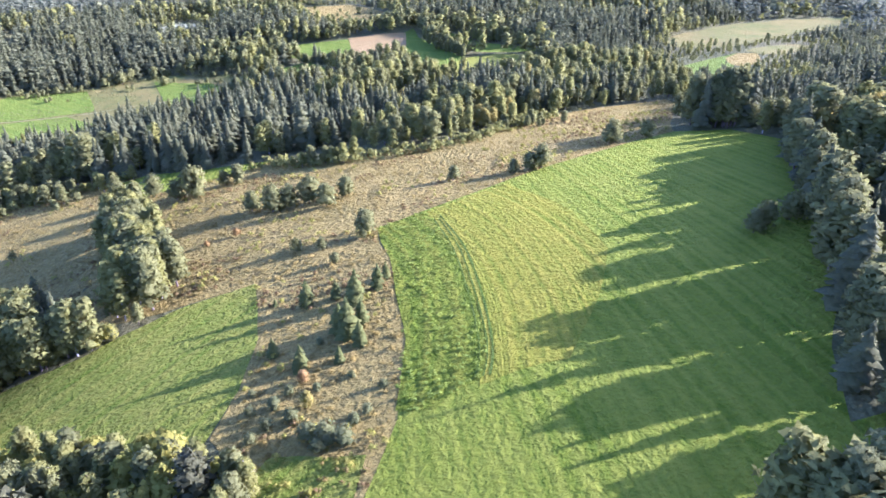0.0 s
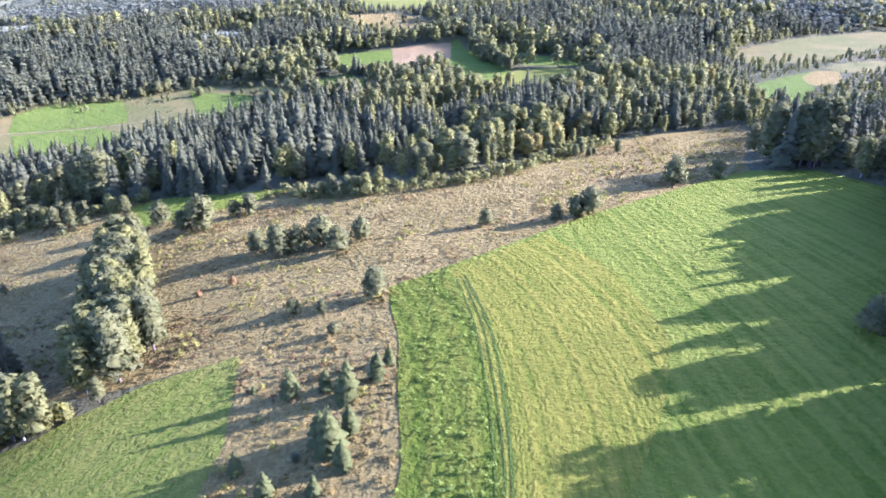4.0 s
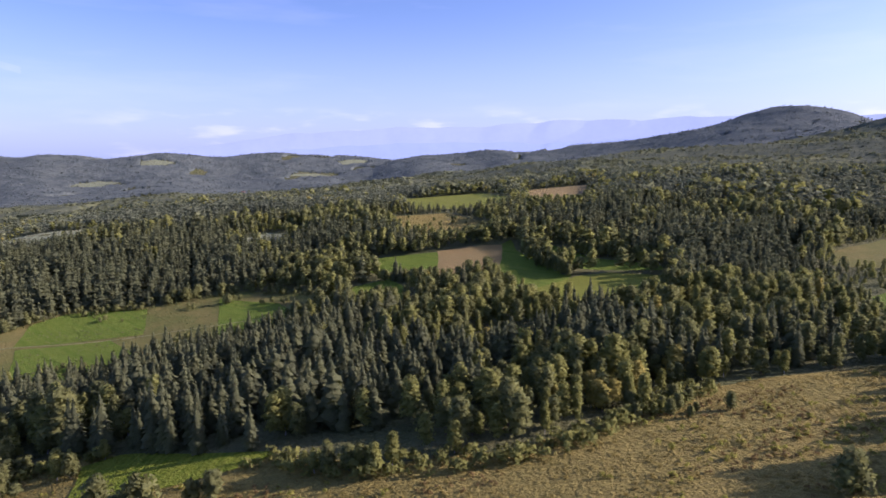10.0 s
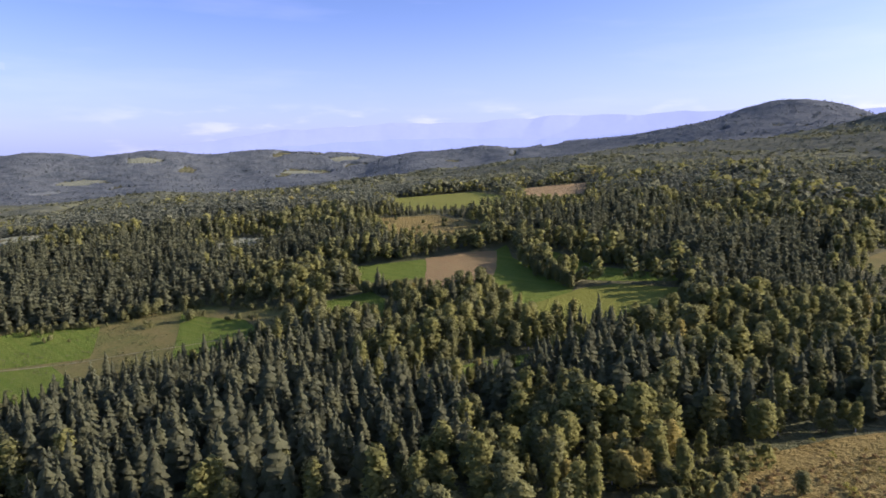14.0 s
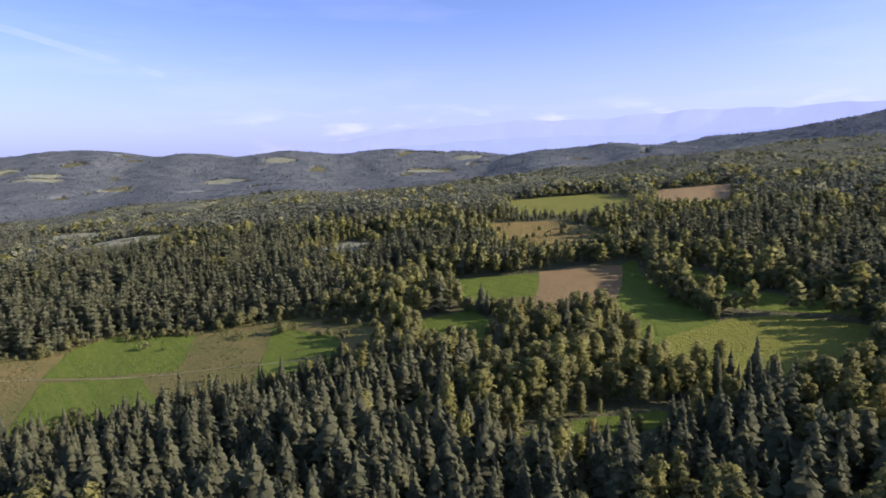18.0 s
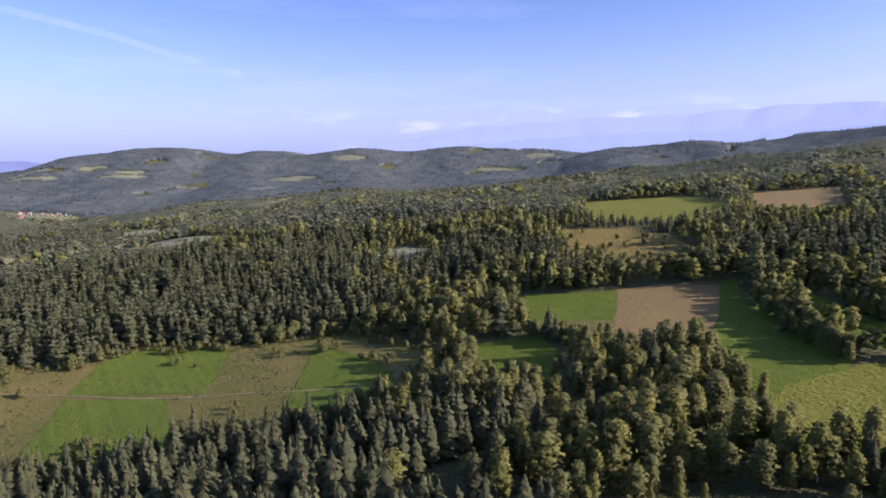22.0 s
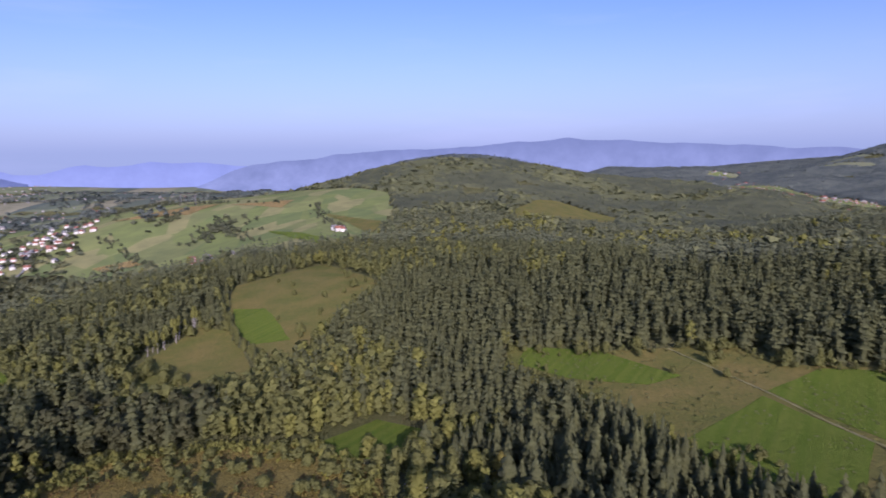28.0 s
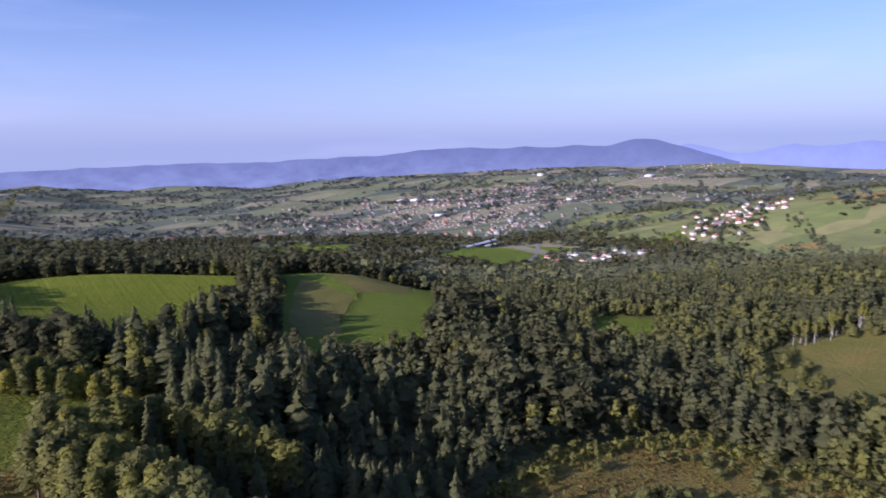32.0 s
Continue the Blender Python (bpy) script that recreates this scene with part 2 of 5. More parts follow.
M_spruce = leafage("spruce_needles", (0.061, 0.07, 0.039), (0.097, 0.106, 0.048), (0.147, 0.151, 0.06))
M_young = leafage("young_spruce_needles", (0.072, 0.088, 0.026), (0.105, 0.12, 0.034), (0.15, 0.155, 0.044))
M_birch = leafage("birch_leaves", (0.142, 0.15, 0.042), (0.184, 0.188, 0.05), (0.23, 0.222, 0.06))
M_alder = leafage("alder_leaves", (0.104, 0.114, 0.044), (0.15, 0.157, 0.052), (0.198, 0.196, 0.062))
# broadleaf colour with shade put in, for the slope and valley woods
M_shade_leaf = leafage("shade_dark_leaves", (0.05, 0.055, 0.031), (0.08, 0.084, 0.04), (0.12, 0.12, 0.052))
M_pine = leafage("pine_needles", (0.115, 0.127, 0.042), (0.165, 0.172, 0.05), (0.21, 0.205, 0.058))
M_yellow = leafage("yellowing_leaves", (0.25, 0.215, 0.05), (0.30, 0.25, 0.06), (0.22, 0.21, 0.06))
M_rust = leafage("rust_leaves", (0.27, 0.165, 0.055), (0.30, 0.20, 0.07), (0.25, 0.20, 0.07))
M_willow = leafage("willow_leaves", (0.19, 0.19, 0.036), (0.245, 0.238, 0.044), (0.30, 0.276, 0.056))
M_bramble = leafage("bramble_leaves", (0.085, 0.105, 0.04), (0.14, 0.155, 0.058), (0.20, 0.20, 0.08))
M_straw = leafage("dry_grass_blades", (0.225, 0.178, 0.05), (0.265, 0.208, 0.058), (0.19, 0.157, 0.043))
M_bracken = leafage("brown_bracken", (0.155, 0.105, 0.04), (0.19, 0.13, 0.048), (0.135, 0.10, 0.038))
M_meadow = leafage("grass_blades", (0.16, 0.225, 0.03), (0.22, 0.285, 0.04), (0.245, 0.28, 0.055))
# far foliage: haze is mixed into these three colours, bluest for the skyline
M_hazed_spruce = leafage("hazed_spruce", (0.068, 0.08, 0.053), (0.108, 0.119, 0.067), (0.15, 0.157, 0.08), 0.02, 0.36, 0.35, 0.8)
M_hazed_leaf = leafage("hazed_leaves", (0.10, 0.114, 0.06), (0.145, 0.154, 0.072), (0.185, 0.19, 0.084), 0.02, 0.36, 0.35, 0.8)
M_haze_blue = leafage("haze_blue_foliage", (0.078, 0.096, 0.088), (0.125, 0.145, 0.122), (0.17, 0.19, 0.15), 0.012, 0.36, 0.045, 7.0)


def bark(name, a, b):
    m, nt, bs = mat(name)
    nt.links.new(mixed(nt, noise_at(nt, 2.0, 4, 0.7), a, b), bs.inputs["Base Color"])
    bs.inputs["Roughness"].default_value = 0.9
    return m


M_bark = bark("brown_bark", (0.10, 0.075, 0.055), (0.18, 0.14, 0.11))
M_white_bark = bark("birch_bark", (0.55, 0.53, 0.50), (0.14, 0.12, 0.11))

# ---- relief ----
RELIEF = [  # heights of a coarse lattice, rows from south to north
    (-186.2, -149.5, -120.7, -115.2, -112.9, -98.4, -74, -43.7, -10.2),
    (-164.9, -145.7, -123.2, -110.6, -95.8, -76.6, -51.6, -20, 13.9),
    (-136.1, -129.9, -117.5, -96.1, -64.3, -54.8, -29.9, 4.1, 34.8),
    (-100.6, -84.8, -68.8, -77.7, -45.6, -34.7, 3.4, 27.7, 47),
    (-74.5, -52.9, -52.6, -80.3, -68.1, -17.5, 27.2, 34.8, 48.1),
    (-78.9, -44.6, -38.4, -57.7, -55.3, -9.9, 8.7, 25, 42.1),
    (-112.6, -55.7, -18.8, -36.3, -45.1, -19.9, -9.3, 10.9, 28.4),
    (-145.7, -86.6, -17.3, -5.4, -18.1, -0.8, 7.6, 7.2, 16.5),
    (-132.3, -76, -13.8, 12.6, 13.7, 26, 32, 25.8, 24.6),
    (-78.1, -36, -3.9, 9.7, 11.2, 22.4, 39.3, 46.1, 49),
    (-12.7, 1.3, 6, 4, 2.8, 13.1, 36, 59.3, 78.3),
]
HILLS = [  # x, y, height, half widths, turn
    (870, 2680, 148, 560, 420, 0),
    (880, 2680, 44, 230, 420, 0),
    (1170, 1780, 165, 430, 420, 0),
    (500, 1900, 35, 600, 400, 0),
    (-1500, 2750, 113, 900, 350, 25),
    (-2650, 2250, 125, 650, 420, 40),
    (-300, 2900, 70, 800, 350, 0),
    (-1950, 300, 98, 450, 640, 0),
    (-1400, -380, 80, 380, 330, 0),
    (-1900, 1200, -65, 700, 450, 20),
    (-1230, 930, -25, 230, 140, 28),
    (-480, 612, 9, 80, 50, 30),
    (300, -1500, -90, 900, 700, 0),
    (-2600, -2400, 60, 1500, 1500, 0),
    (100, -2600, -45, 900, 900, 0),
    (650, -3300, -75, 800, 900, 0),
    (-60, -205, 13, 70, 55, 0),
    (-150, -205, 13, 80, 50, 0),
    (-245, -200, 13, 60, 50, 0),
    (-150, 12, -12, 95, 45, 0),
    (-142, 130, -12, 36, 52, 0),
]
PLAN = 1.3  # metres to one unit of the plan, in which all places below are given
STEP, LAT_X, LAT_Y = 160.0, -900.0, -560.0


def bump_fn(u):
    u = np.abs(u)
    return np.where(u < 1, (4 - 6 * u**2 + 3 * u**3) / 6, np.where(u < 2, (2 - u) ** 3 / 6, 0.0))


def ground_z(x, y):
    """Height of the ground, all in units of the plan."""
    x, y = np.atleast_1d(np.asarray(x, float)), np.atleast_1d(np.asarray(y, float))
    rel = np.array(RELIEF)
    ny, nx = rel.shape
    cx, cy = np.clip(x, LAT_X + STEP, LAT_X + (nx - 2) * STEP), np.clip(y, LAT_Y + STEP, LAT_Y + (ny - 2) * STEP)
    z = np.zeros_like(x)
    for j in range(ny):
        by = bump_fn((cy - LAT_Y) / STEP - j)
        for i in range(nx):
            z += by * bump_fn((cx - LAT_X) / STEP - i) * rel[j, i]
    for hx, hy, h, sx, sy, turn in HILLS:
        c, s = math.cos(radians(turn)), math.sin(radians(turn))
        u, v = (x - hx) * c + (y - hy) * s, -(x - hx) * s + (y - hy) * c
        z += h * np.exp(-((u / sx) ** 2) - (v / sy) ** 2)
    far = np.clip((np.hypot(x, y - 200) - 900) / 1200, 0, 1)
    z += far * (9 * np.sin(x / 190 + 1.3) * np.sin(y / 230 + 0.4) + 6 * np.sin(x / 83 + y / 120)
                + np.clip((y - 300) / 500, 0, 1) * (6 * np.sin(x / 75 + 2.5 * np.sin(x / 310 + 1) + 1.6 * np.sin(y / 160)) * np.sin(y / 110 + 0.8)))
    z += 0.2 * np.sin(x / 9.0 + 0.6 * np.sin(y / 13.0)) * np.sin(y / 11.0)
    return z


def tri_mesh(name, verts, faces, normals=None):
    """A mesh from arrays: n x 3 places, m x k corners and, for foliage, soft normals."""
    me = bpy.data.meshes.new(name)
    k = faces.shape[1]
    me.vertices.add(len(verts))
    me.vertices.foreach_set("co", np.ascontiguousarray(verts, np.float32).ravel())
    me.loops.add(faces.size)
    me.loops.foreach_set("vertex_index", np.ascontiguousarray(faces, np.int32).ravel())
    me.polygons.add(len(faces))
    me.polygons.foreach_set("loop_start", np.arange(0, faces.size, k, dtype=np.int32))
    me.update(calc_edges=True)
    if normals is not None:
        me.normals_split_custom_set_from_vertices(np.ascontiguousarray(normals, np.float32))
    return me


def spread_axis(lo, hi, step, ends):
    mid = list(np.arange(lo, hi + 1, step))
    a, b, d = [lo], [hi], step
    while a[0] > -ends or b[-1] < ends:
        d = min(d * 1.15, 120)
        a.insert(0, a[0] - d)
        b.append(b[-1] + d)
    return np.array(a[:-1] + mid + b[1:])


gx, gy = spread_axis(-760, 420, 8, 3700), spread_axis(-560, 1060, 8, 3700)
GX, GY = np.meshgrid(gx, gy)
GZ = ground_z(GX.ravel(), GY.ravel())
idx = np.arange(GX.size).reshape(GX.shape)
quads = np.stack([idx[:-1, :-1], idx[:-1, 1:], idx[1:, 1:], idx[1:, :-1]], -1).reshape(-1, 4)
ground = new("ground", tri_mesh("ground", PLAN * np.stack([GX.ravel(), GY.ravel(), GZ], -1), quads))
ground.data.materials.append(M_floor)
ground.data.polygons.foreach_set("use_smooth", np.ones(len(quads), bool))
tagged(ground, "hilly ground with forest floor and grass", "ground", kind="structure")

OPEN = []  # plans of all open land, in which no forest stands


def drape(name, plan, material, lift=0.12, step=8.0, label="", category="field", opens=True):
    """A sheet of land cover over the relief, cut from its plan."""
    bm = bmesh.new()
    bm.faces.new([bm.verts.new((x, y, 0)) for x, y in plan])
    xs, ys = [p[0] for p in plan], [p[1] for p in plan]
    for axis, lo, hi in ((0, min(xs), max(xs)), (1, min(ys), max(ys))):
        v = math.ceil(lo / step + 0.01) * step
        while v < hi:
            co, no = [0, 0, 0], [0, 0, 0]
            co[axis], no[axis] = v + 1e-4, 1
            bmesh.ops.bisect_plane(bm, geom=bm.verts[:] + bm.edges[:] + bm.faces[:], dist=1e-5, plane_co=co, plane_no=no)
            v += step
    zz = ground_z([v.co.x for v in bm.verts], [v.co.y for v in bm.verts])
    for v, z in zip(bm.verts, zz):
        v.co.z = z + lift
        v.co *= PLAN
    for f in bm.faces:
        f.smooth = True
        if f.normal.z < 0:
            f.normal_flip()
    me = bpy.data.meshes.new(name)
    bm.to_mesh(me)
    bm.free()
    me.materials.append(material)
    if opens:
        OPEN.append(np.array(plan, float))
    return tagged(new(name, me), label, category, kind="structure")


def wavy(plan, amount=1.2, every=5.0):
    """The plan with more corners and a slightly uneven outline."""
    out = []
    for (x0, y0), (x1, y1) in zip(plan, plan[1:] + plan[:1]):
        n = max(1, int(math.hypot(x1 - x0, y1 - y0) / every))
        for i in range(n):
            x, y = x0 + (x1 - x0) * i / n, y0 + (y1 - y0) * i / n
            p = Vector((x / 14, y / 14, 0.5))
            out.append((x + amount * noise.noise(p), y + amount * noise.noise(p + Vector((7, 3, 1)))))
    return out


def ribbon(name, line, width, material, lift=0.22, label="", category="track"):
    """A narrow sheet along a line over the relief."""
    pts = [Vector(p) for p in line]
    fine = []
    for i in range(len(pts) - 1):
        p0, p1, p2, p3 = pts[max(i - 1, 0)], pts[i], pts[i + 1], pts[min(i + 2, len(pts) - 1)]
        n = max(2, int((p2 - p1).length / 2.5))
        for k in range(n):
            t = k / n
            fine.append(0.5 * (2 * p1 + (p2 - p0) * t + (2 * p0 - 5 * p1 + 4 * p2 - p3) * t * t + (3 * p1 - p0 - 3 * p2 + p3) * t**3))
    fine.append(pts[-1])
    vs, fs = [], []
    for i, p in enumerate(fine):
        d = (fine[min(i + 1, len(fine) - 1)] - fine[max(i - 1, 0)]).normalized()
        w = width * (0.5 + 0.12 * math.sin(i * 1.7))
        for s in (-1, 1):
            x, y = p.x - d.y * w * s, p.y + d.x * w * s
            vs.append((x, y, float(ground_z(x, y)[0]) + lift))
        if i:
            fs.append((2 * i - 2, 2 * i - 1, 2 * i + 1, 2 * i))
    ob = new(name, tri_mesh(name, PLAN * np.array(vs), np.array(fs)))
    ob.data.materials.append(material)
    return tagged(ob, label, category, kind="structure")


# ---- land cover ----
HEATH = [(-18, 159), (-13, 138), (-7, 100), (-7, 79), (-11, 62), (-26, 60), (-33, 76), (-38, 82), (-37, 94), (-38, 110), (-46, 136),
         (-64, 131), (-85, 128), (-110, 150), (-140, 150), (-167, 145), (-211, 122), (-277, 118), (-290, 165), (-285, 215), (-252, 243),
         (-200, 258), (-150, 270), (-134, 268), (-76, 254), (-40, 243), (-4, 246), (25, 272), (40, 288), (62, 297), (108, 308),
         (106, 285), (88, 245), (84, 228), (57, 211), (20, 185), (-6, 166)]
HAY = [(-16, 20), (-11, 62), (-7, 79), (-7, 100), (-13, 138), (-18, 159), (-6, 166), (20, 185), (57, 211), (84, 228), (103, 224), (110, 200),
       (99, 165), (85, 130), (71, 100), (61, 82), (58, 75), (55, 67), (125, 85), (125, 69), (55, 52), (50, 36), (30, 30), (28, 10), (20, -30), (-20, -30)]
drape("meadow_1", wavy(HAY, 0.8), M_green, 0.08, 6, "bright green mown hay meadow with long tree shadows")
drape("meadow_2", wavy([(-7.5, 81), (-7, 100), (-13, 138), (-18, 159), (-6, 166), (-3, 160), (3, 135), (6, 116), (8, 95), (7.5, 86), (3, 84), (-1, 80)], 0.9),
      M_lush, 0.14, 6, "dark lush strip of uncut grass with ruffled swaths", opens=False)
drape("meadow_3", wavy([(-3, 160), (3, 135), (6, 116), (8, 95), (7, 84), (22, 88), (30, 105), (36, 126), (33, 150), (20, 182), (-5, 165)], 1.6),
      M_mown, 0.13, 6, "yellow-green mown strips in curved rows", opens=False)
drape("meadow_4", wavy([(-46, 136), (-38, 110), (-37, 94), (-39, 80), (-48, 74), (-64, 72), (-90, 92), (-98, 112), (-81, 117), (-75, 122), (-64, 130)], 0.8),
      M_small, 0.09, 6, "small green meadow beside the heath crossed by shadows")
drape("heath_1", wavy(HEATH, 1.5), M_heath, 0.05, 6, "tan dry grass heath with scattered scrub", "heath")
drape("meadow_5", wavy([(-126, 234), (-144, 262), (-134, 268), (-74, 256), (-76, 250), (-97, 240)], 1), M_green, 0.25, 6, "narrow green strip at the forest edge", opens=False)
drape("meadow_6", wavy([(-268, 226), (-290, 213), (-312, 233), (-287, 266), (-260, 252)], 1), M_green2, 0.12, 6, "small green clearing below the forest")
drape("meadow_7", wavy([(-405, 296), (-383, 319), (-380, 343), (-375, 363), (-372, 388), (-370, 407), (-333, 425), (-318, 458), (-264, 473), (-220, 499),
                        (-143, 484), (-142, 462), (-140, 432), (-150, 414), (-165, 405), (-180, 401), (-198, 391), (-212, 378), (-222, 366), (-248, 351), (-290, 339), (-324, 321), (-358, 290)], 2),
      M_olive, 0.08, 8, "olive and tan rough valley meadow with a lane")
drape("meadow_8", wavy([(-308, 404), (-325, 434), (-315, 455), (-265, 468), (-238, 425)], 0.8), M_green2, 0.25, 8, "bright green rectangular pasture", opens=False)
drape("meadow_9", wavy([(-262, 350), (-304, 400), (-254, 416), (-206, 384), (-224, 366)], 0.8), M_green2, 0.25, 8, "bright green pasture below the lane", opens=False)
drape("meadow_10", wavy([(-398, 306), (-380, 345), (-335, 376), (-328, 358), (-345, 325), (-372, 300)], 0.8), M_green2, 0.25, 8, "bright green pasture at the forest edge", opens=False)
drape("meadow_11", wavy([(-185, 416), (-222, 484), (-172, 468), (-148, 446), (-150, 420)], 0.8), M_green2, 0.25, 8, "green pasture beside a lone bush", opens=False)
ribbon("lane_1", [(-372, 380), (-340, 392), (-308, 403), (-254, 416), (-200, 432), (-150, 444)], 1.2, M_lane, 0.32, "pale farm lane across the valley meadow", "lane")
drape("meadow_12", wavy([(-140, 556), (-85, 563), (-74, 538), (-79, 496), (-106, 502), (-134, 532)], 1), M_green2, 0.12, 8, "green pasture beside a stubble field")
drape("field_1", wavy([(-85, 566), (-64, 575), (-36, 575), (-33, 540), (-35, 500), (-63, 492), (-74, 502), (-79, 538)], 0.8), M_brown, 0.16, 8, "pale brown stubble field")
drape("meadow_13", wavy([(-36, 540), (-38, 575), (-30, 590), (-24, 559), (14, 493), (6, 460), (-12, 450), (-26, 484), (-34, 502)], 0.8), M_green2, 0.12, 8, "green pasture shaded by a belt of trees")
drape("meadow_14", wavy([(-8, 466), (16, 489), (37, 498), (72, 486), (60, 446), (44, 426), (20, 419), (-4, 418), (-14, 436)], 0.8), M_fair, 0.14, 8, "yellow-green pasture among the woods")
drape("meadow_15", wavy([(-142, 487), (-106, 502), (-90, 482), (-86, 456), (-104, 448), (-128, 472)], 0.8), M_green2, 0.12, 8, "small green clearing in the woods")
drape("meadow_16", wavy([(-205, 960), (-100, 985), (-50, 830), (-46, 722), (-100, 728), (-140, 735), (-172, 830)], 2), M_fair, 0.2, 12, "far yellow-green pasture on the rise")
drape("meadow_17", wavy([(-32, 948), (45, 965), (36, 790), (30, 744), (-15, 744), (-24, 800)], 2), M_brown, 0.2, 12, "far straw-coloured field on the rise")
drape("meadow_18", wavy([(-155, 700), (-100, 700), (-52, 642), (-58, 604), (-76, 590), (-94, 602), (-126, 628), (-148, 660)], 2), M_heath, 0.2, 12, "tan clearing with low scrub")
drape("meadow_19", wavy([(166, 500), (185, 545), (253, 598), (325, 632), (382, 645), (345, 592), (301, 566), (262, 530), (232, 500), (205, 490), (178, 490)], 2), M_olive, 0.2, 12, "yellow-green hillside pasture")
drape("meadow_31", wavy([(210, 462), (236, 486), (268, 505), (276, 494), (244, 458), (226, 438), (214, 446)], 2), M_olive, 0.22, 12, "small yellow-green pasture beside the stubble")
drape("meadow_20", wavy([(152, 420), (202, 456), (186, 425), (172, 382), (152, 355), (138, 360)], 1), M_green2, 0.2, 12, "small green pasture near the clump")
drape("meadow_21", wavy([(186, 436), (203, 456), (214, 450), (200, 414), (186, 400), (180, 410)], 1), M_heath, 0.22, 12, "straw-coloured field near the clump")
drape("meadow_22", wavy([(-612, 46), (-696, 111), (-580, 190), (-523, 188), (-484, 170), (-412, 166), (-408, 154), (-425, 134), (-448, 116), (-535, 73)], 2), M_olive, 0.12, 8, "sunny olive clearing on the slope")
drape("meadow_23", wavy([(-405, 52), (-497, 64), (-482, 97), (-394, 146), (-357, 150), (-351, 128), (-363, 98)], 1.5), M_olive, 0.12, 8, "olive clearing between wood and slope")
drape("meadow_24", wavy([(-8, -20), (-44, -8), (-72, -16), (-95, -22), (-112, -45), (-125, -85), (-150, -130), (-165, -215), (-130, -225), (-8, -225)], 2), M_green, 0.12, 8, "green terrace meadow above the town")
drape("meadow_25", wavy([(-152, -22), (-180, -15), (-222, -18), (-248, -35), (-285, -120), (-330, -205), (-200, -235), (-183, -140)], 2), M_green2, 0.12, 8, "green terrace meadow divided by a hedge")
drape("meadow_26", wavy([(-162, -38), (-169, -72), (-192, -150), (-205, -178), (-220, -165), (-233, -142), (-200, -70), (-190, -40)], 1), M_olive, 0.25, 8, "olive strip of the terrace meadow", opens=False)
drape("meadow_27", wavy([(-335, -2), (-360, 14), (-400, -15), (-425, -42), (-394, -66)], 1), M_green2, 0.12, 8, "small green clearing in the woods")
drape("meadow_28", wavy([(-535, 76), (-482, 99), (-452, 122), (-456, 148), (-490, 130), (-530, 105)], 1), M_green2, 0.25, 8, "green strip of the sunny clearing", opens=False)

drape("meadow_32", wavy([(-1085, 332), (-1180, 520), (-1260, 535), (-1330, 490), (-1420, 440), (-1400, 400), (-1250, 350)], 8, 30), M_olive, 2.0, 16, "olive knoll clearing with bushes in the wooded hills")
drape("meadow_33", wavy([(-156, -16), (-132, -20), (-110, 6), (-99, 40), (-112, 52), (-132, 20), (-152, 4), (-180, -6), (-205, -12), (-222, -16), (-180, -14)], 1.5), M_green2, 0.14, 8, "shaded green strip below the terrace meadow")
drape("meadow_34", wavy([(-8, 560), (22, 506), (70, 499), (76, 509), (32, 532), (4, 568)], 1), M_green2, 0.13, 8, "narrow shaded strip between two tree belts")
drape("meadow_35", wavy([(-120, 519), (-75, 522), (-79, 497), (-106, 503)], 1), M_olive, 0.24, 8, "tan strip at the foot of the pasture", opens=False)
drape("meadow_36", wavy([(-242, -146), (-282, -152), (-300, -195), (-262, -205), (-228, -190)], 1), M_olive, 0.26, 8, "yellow-green upper strip of the terrace meadow", opens=False)
drape("meadow_29", wavy([(-12, 62), (-26, 60), (-31, 68), (-27, 75), (-17, 73), (-11, 73)], 1), M_small, 0.13, 6, "ragged green grass at the foot of the heath", opens=False)
drape("meadow_30", wavy([(-64, 72), (-92, 88), (-100, 104), (-92, 108), (-66, 96), (-40, 84), (-38, 78)], 2), M_small, 0.13, 6, "ruffled grass beside the leafy thicket", opens=False)

# ---- trees ----
rng = np.random.default_rng(5)


def join(parts):
    """Arrays of places, corners and, where all have them, normals, put together."""
    n, out = 0, []
    for p in parts:
        out.append((p[0], p[1] + n, *p[2:]))
        n += len(p[0])
    return tuple(np.concatenate([p[i] for p in out]) for i in range(min(len(p) for p in out)))


def unit(v):
    return v / (np.linalg.norm(v, axis=-1, keepdims=True) + 1e-9)


def faced(v, f, n):
    """The corners turned so that each face looks the way its normals do."""
    g = np.cross(v[f[:, 1]] - v[f[:, 0]], v[f[:, 2]] - v[f[:, 0]])
    back = (g * n[f].mean(1)).sum(1) < 0
    f = f.copy()
    f[back] = f[back][:, ::-1]
    return v, f, n


